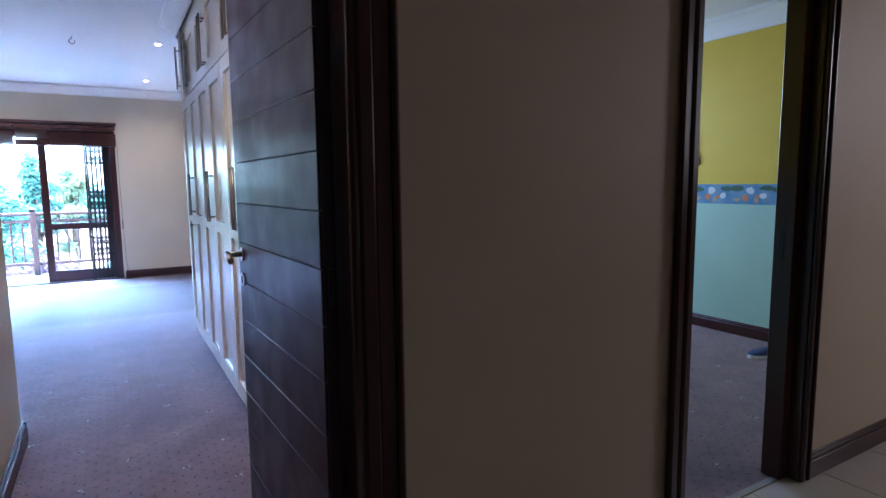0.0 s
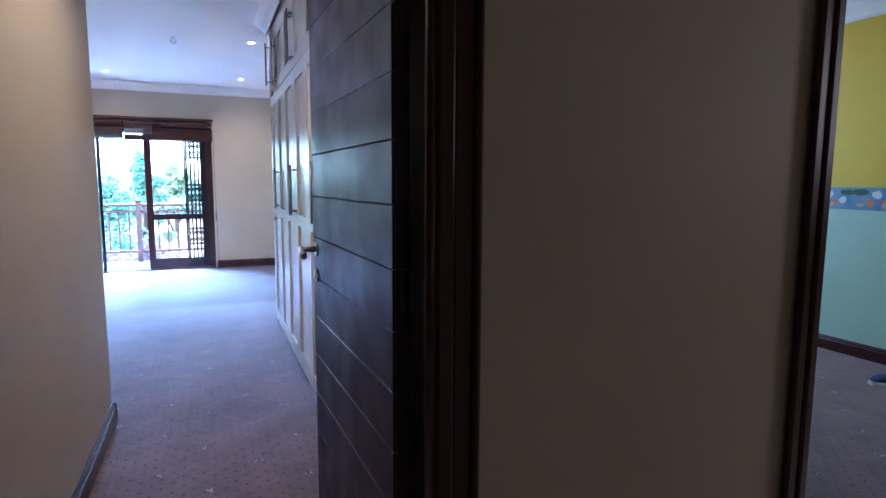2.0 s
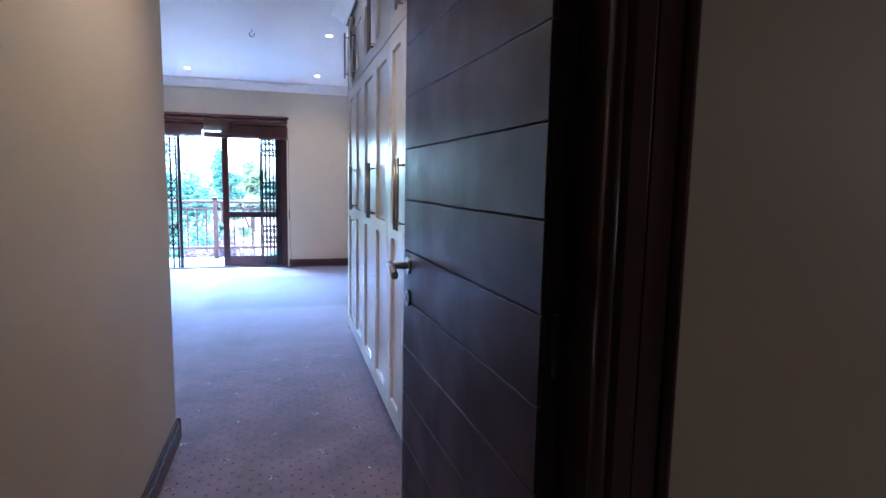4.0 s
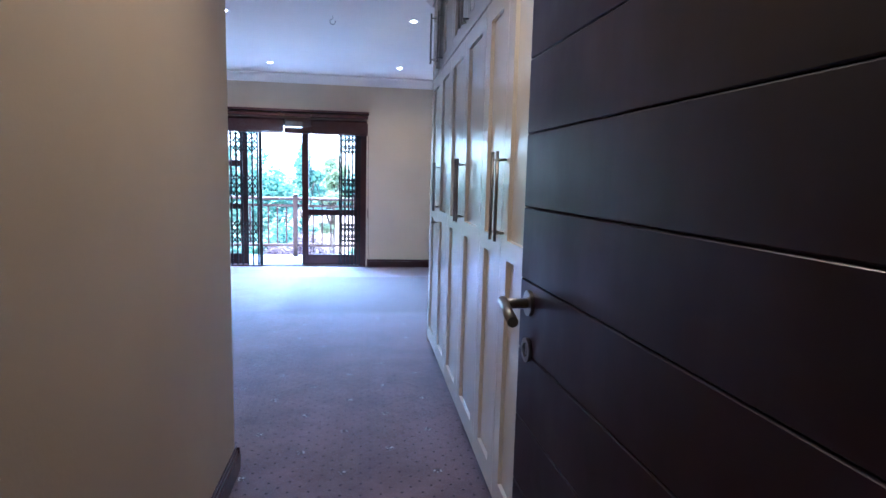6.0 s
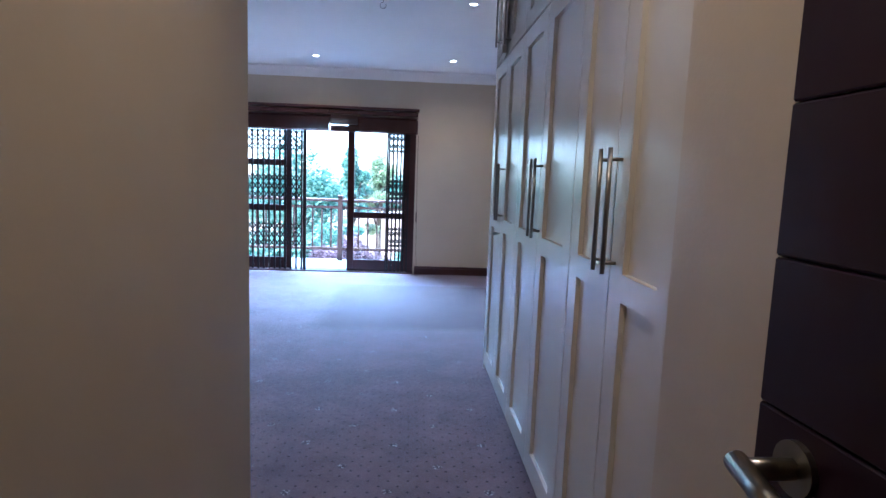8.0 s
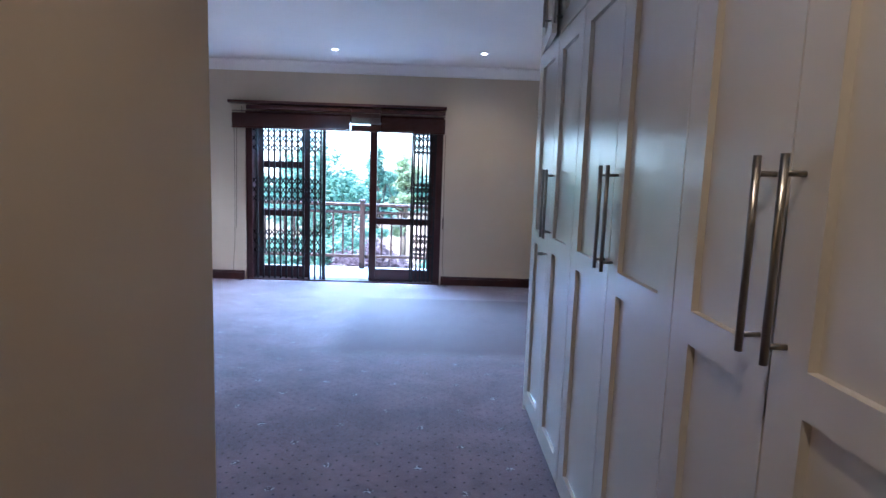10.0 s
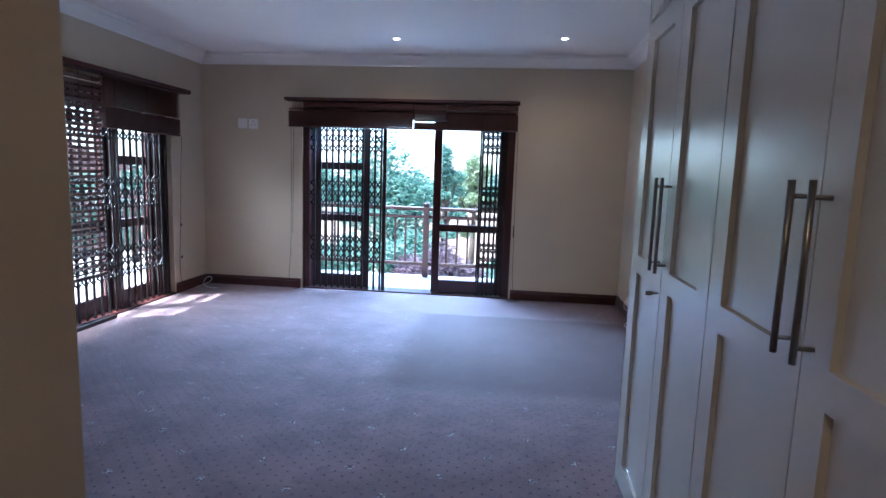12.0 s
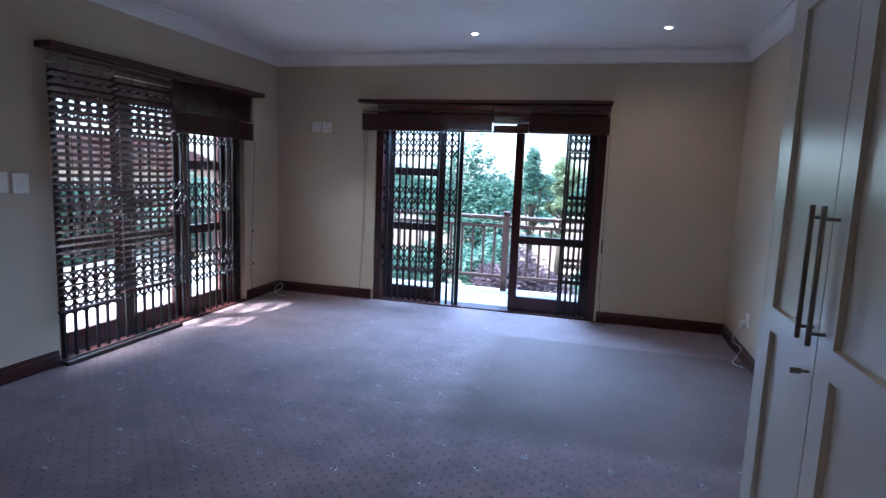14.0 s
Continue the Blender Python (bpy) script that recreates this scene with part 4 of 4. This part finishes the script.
def foliage(rnd, clumps, count, size, flat=0.5):
    """Leaves as small folded blades scattered in clumps (x, y, z, rx, ry, rz): vertices and faces."""
    cl = np.array(clumps, dtype=float)
    vol = cl[:, 3] * cl[:, 4] * cl[:, 5]
    pick = rnd.choice(len(cl), count, p=vol / vol.sum())
    v = rnd.normal(size=(count, 3))
    v /= np.linalg.norm(v, axis=1)[:, None]
    r = rnd.random(count) ** 0.45
    c = cl[pick, :3] + v * r[:, None] * cl[pick, 3:6] * rnd.uniform(0.8, 1.15, (count, 1))
    a = rnd.normal(size=(count, 3))
    a[:, 2] *= flat
    a /= np.linalg.norm(a, axis=1)[:, None]
    b = np.cross(a, rnd.normal(size=(count, 3)))
    b /= np.linalg.norm(b, axis=1)[:, None]
    s = size * rnd.uniform(0.6, 1.3, (count, 1))
    up = np.cross(a, b) * s * 0.25
    p = np.stack([c - a * s, c - b * s * 0.42 + up, c + a * s, c + b * s * 0.42 + up], 1).reshape(-1, 3)
    f = np.arange(count * 4).reshape(-1, 4)
    return p, [tuple(q) for q in np.concatenate([f[:, [0, 1, 2]], f[:, [0, 2, 3]]]).tolist()]


def tree(name, x, y, height, spread, leaves, size, seed, material, label, trunk_r=0.16, extra=(), base=-3.2, low=0.35, only=()):
    t = thing(name, (x, y, base), label, "tree" if trunk_r > 0.05 else "shrub")
    rnd = np.random.default_rng(seed)
    rr = random.Random(seed)
    if trunk_r > 0.05:
        bm = bmesh.new()
        rod(bm, (0, 0, 0), (0.05, 0.03, height * 0.35), trunk_r, 10, trunk_r * 0.75)
        rod(bm, (0.05, 0.03, height * 0.35), (0.12, -0.04, height * 0.8), trunk_r * 0.75, 9, trunk_r * 0.25)
        part("trunk", bm, M_BARK, t)
    clumps = []
    n = 11
    for i in range(n):
        a = 2.4 * i + rr.uniform(-0.4, 0.4)
        q = rr.uniform(0.25, 0.85) * spread
        z = height * rr.uniform(low, 0.85)
        tip = (q * math.cos(a), q * math.sin(a), z)
        k = rr.uniform(0.28, 0.48) * spread
        clumps.append((*tip, k, k, k * rr.uniform(0.55, 0.8)))
        if trunk_r > 0.05:
            bm = bmesh.new()
            rod(bm, (0.06, 0.0, height * rr.uniform(0.25, 0.55)), tip, trunk_r * 0.4, 7, trunk_r * 0.08)
            part("limb", bm, M_BARK, t)
    clumps.append((0, 0, height * 0.8, spread * 0.45, spread * 0.45, height * 0.17))
    clumps += [tuple(e) for e in extra]
    clumps = list(only) or clumps
    p, f = foliage(rnd, clumps, leaves, size)
    me = bpy.data.meshes.new("crown")
    me.from_pydata(p.tolist(), [], f)
    me.materials.append(material)
    c = new("crown", me)
    c.parent = t
    tagged(c, kind="stuff")
    return t


M_LEAF_BLUE = leaf_material("leaves_bluish", (0.040, 0.10, 0.075), (0.075, 0.15, 0.10))
M_LEAF_LIGHT = leaf_material("leaves_light", (0.20, 0.27, 0.14), (0.33, 0.38, 0.23))
M_LEAF_PURPLE = leaf_material("leaves_purple", (0.11, 0.075, 0.095), (0.19, 0.14, 0.165))
tree("tree", -2.9, 22, 4.6, 1.35, 9500, 0.085, 3, M_LEAF, "green garden tree with a slender tall shoot", only=[
    (0.5, 0, 4.0, 0.8, 0.7, 0.75), (-0.3, 0.2, 3.9, 0.9, 0.8, 0.85), (-1.05, 0, 4.3, 0.6, 0.7, 0.95), (0.95, -0.1, 3.6, 0.55, 0.6, 0.65),
    (-0.12, 0, 5.3, 0.22, 0.24, 0.85), (-0.55, 0, 5.35, 0.28, 0.3, 0.40), (0.30, 0, 5.0, 0.30, 0.3, 0.35), (-0.75, 0, 4.9, 0.30, 0.3, 0.45), (-0.2, 0, 4.8, 0.40, 0.4, 0.5), (0, 0, 3.1, 1.4, 1.0, 0.6), (0.2, 0, 2.3, 1.3, 1.0, 0.6), (-1.3, 0.2, 3.2, 0.8, 0.8, 0.7)])
tree("tree", -1.82, 27, 5.9, 0.75, 3600, 0.11, 5, M_LEAF, "dark bluish-green garden tree")
tree("tree", -0.75, 29, 5.7, 1.15, 3000, 0.11, 6, M_LEAF_LIGHT, "light green sunlit garden tree")
tree("tree", -7.5, 25, 5.2, 2.2, 6000, 0.12, 7, M_LEAF, "broad green garden tree beside the wall")
tree("tree", -13.5, 17, 4.1, 2.0, 6000, 0.12, 8, M_LEAF_BLUE, "bluish-green garden tree before the house")
tree("tree", -14.5, 23, 4.3, 2.2, 6000, 0.12, 9, M_LEAF, "green garden tree before the house")
tree("tree", 5.0, 30, 4.4, 1.8, 4500, 0.13, 10, M_LEAF_LIGHT, "light green garden tree by the wall")
tree("shrub", -2.3, 14.4, 3.45, 1.0, 8000, 0.065, 11, M_LEAF, "dense green shrub below the balcony", 0.02, low=0.55)
tree("shrub", -3.7, 15.0, 3.65, 1.1, 8000, 0.07, 12, M_LEAF_BLUE, "dense dark green shrub below the balcony", 0.02, low=0.55)
tree("shrub", -0.55, 14.9, 3.35, 0.9, 8000, 0.05, 13, M_LEAF_PURPLE, "purplish flowering shrub below the balcony", 0.02, low=0.55)
tree("shrub", -1.35, 16.2, 3.4, 0.9, 6000, 0.065, 16, M_LEAF, "mid green shrub below the balcony", 0.02, low=0.55)
tree("shrub", 1.1, 16.0, 3.3, 1.1, 6000, 0.07, 14, M_LEAF, "green shrub below the balcony", 0.02, low=0.5)
tree("shrub", -5.6, 16.0, 3.6, 1.3, 7000, 0.08, 15, M_LEAF, "green shrub beside the garden trees", 0.02, low=0.5)


def far_woods():
    rnd = np.random.default_rng(21)
    cl = []
    for i in range(60):
        a = radians(-95 + 150 * i / 59)
        d = 70 + 14 * rnd.random()
        r = 4 + 2.5 * rnd.random()
        r *= 0.62
        cl.append((d * math.sin(a), d * math.cos(a), -3.0 + r * 0.4, r * 1.5, r * 1.5, r * 0.75))
    p, f = foliage(rnd, cl, 30000, 0.55)
    me = bpy.data.meshes.new("far_woods")
    me.from_pydata(p.tolist(), [], f)
    me.materials.append(M_LEAF_BLUE)
    tagged(new("far_woods", me), label="distant band of green trees", kind="stuff")


far_woods()


# ---- floor tiles ----
balcony_floor = structure("balcony_floor", M_BALC, [(-6.0, 4.0, 11.18, 11.24, -0.10, -0.028, 0.004)], "pale tiled balcony floor")
tiles("tile", -4.2, 3.0, YF + OUT, 11.18, -0.026, 0.33, 0.003, M_BALC, balcony_floor)
terrace_floor = structure("terrace_floor", M_BALC, [(-6.0, -5.95, 2.0, YF + OUT, -0.10, -0.028, 0.004)], "pale tiled terrace floor")
tiles("tile", -5.95, XL - OUT, 4.0, YF + OUT, -0.026, 0.33, 0.003, M_BALC, terrace_floor)
hall_floor = structure("hall_floor", M_TILE, [(-2.2, -2.15, -1.4, WF + 0.03, -0.01, 0.004)], "pale glossy tiled hall floor")
tiles("tile", -0.5, 6.9, -1.2, WF + 0.055, 0.0, 0.40, 0.002, M_TILE, hall_floor)
structure("threshold_strip", M_GROUT, [(KX0, KX1, WF + 0.045, WF + 0.075, -0.002, 0.005, 0.001)], "thin dull strip between carpet and tiles")
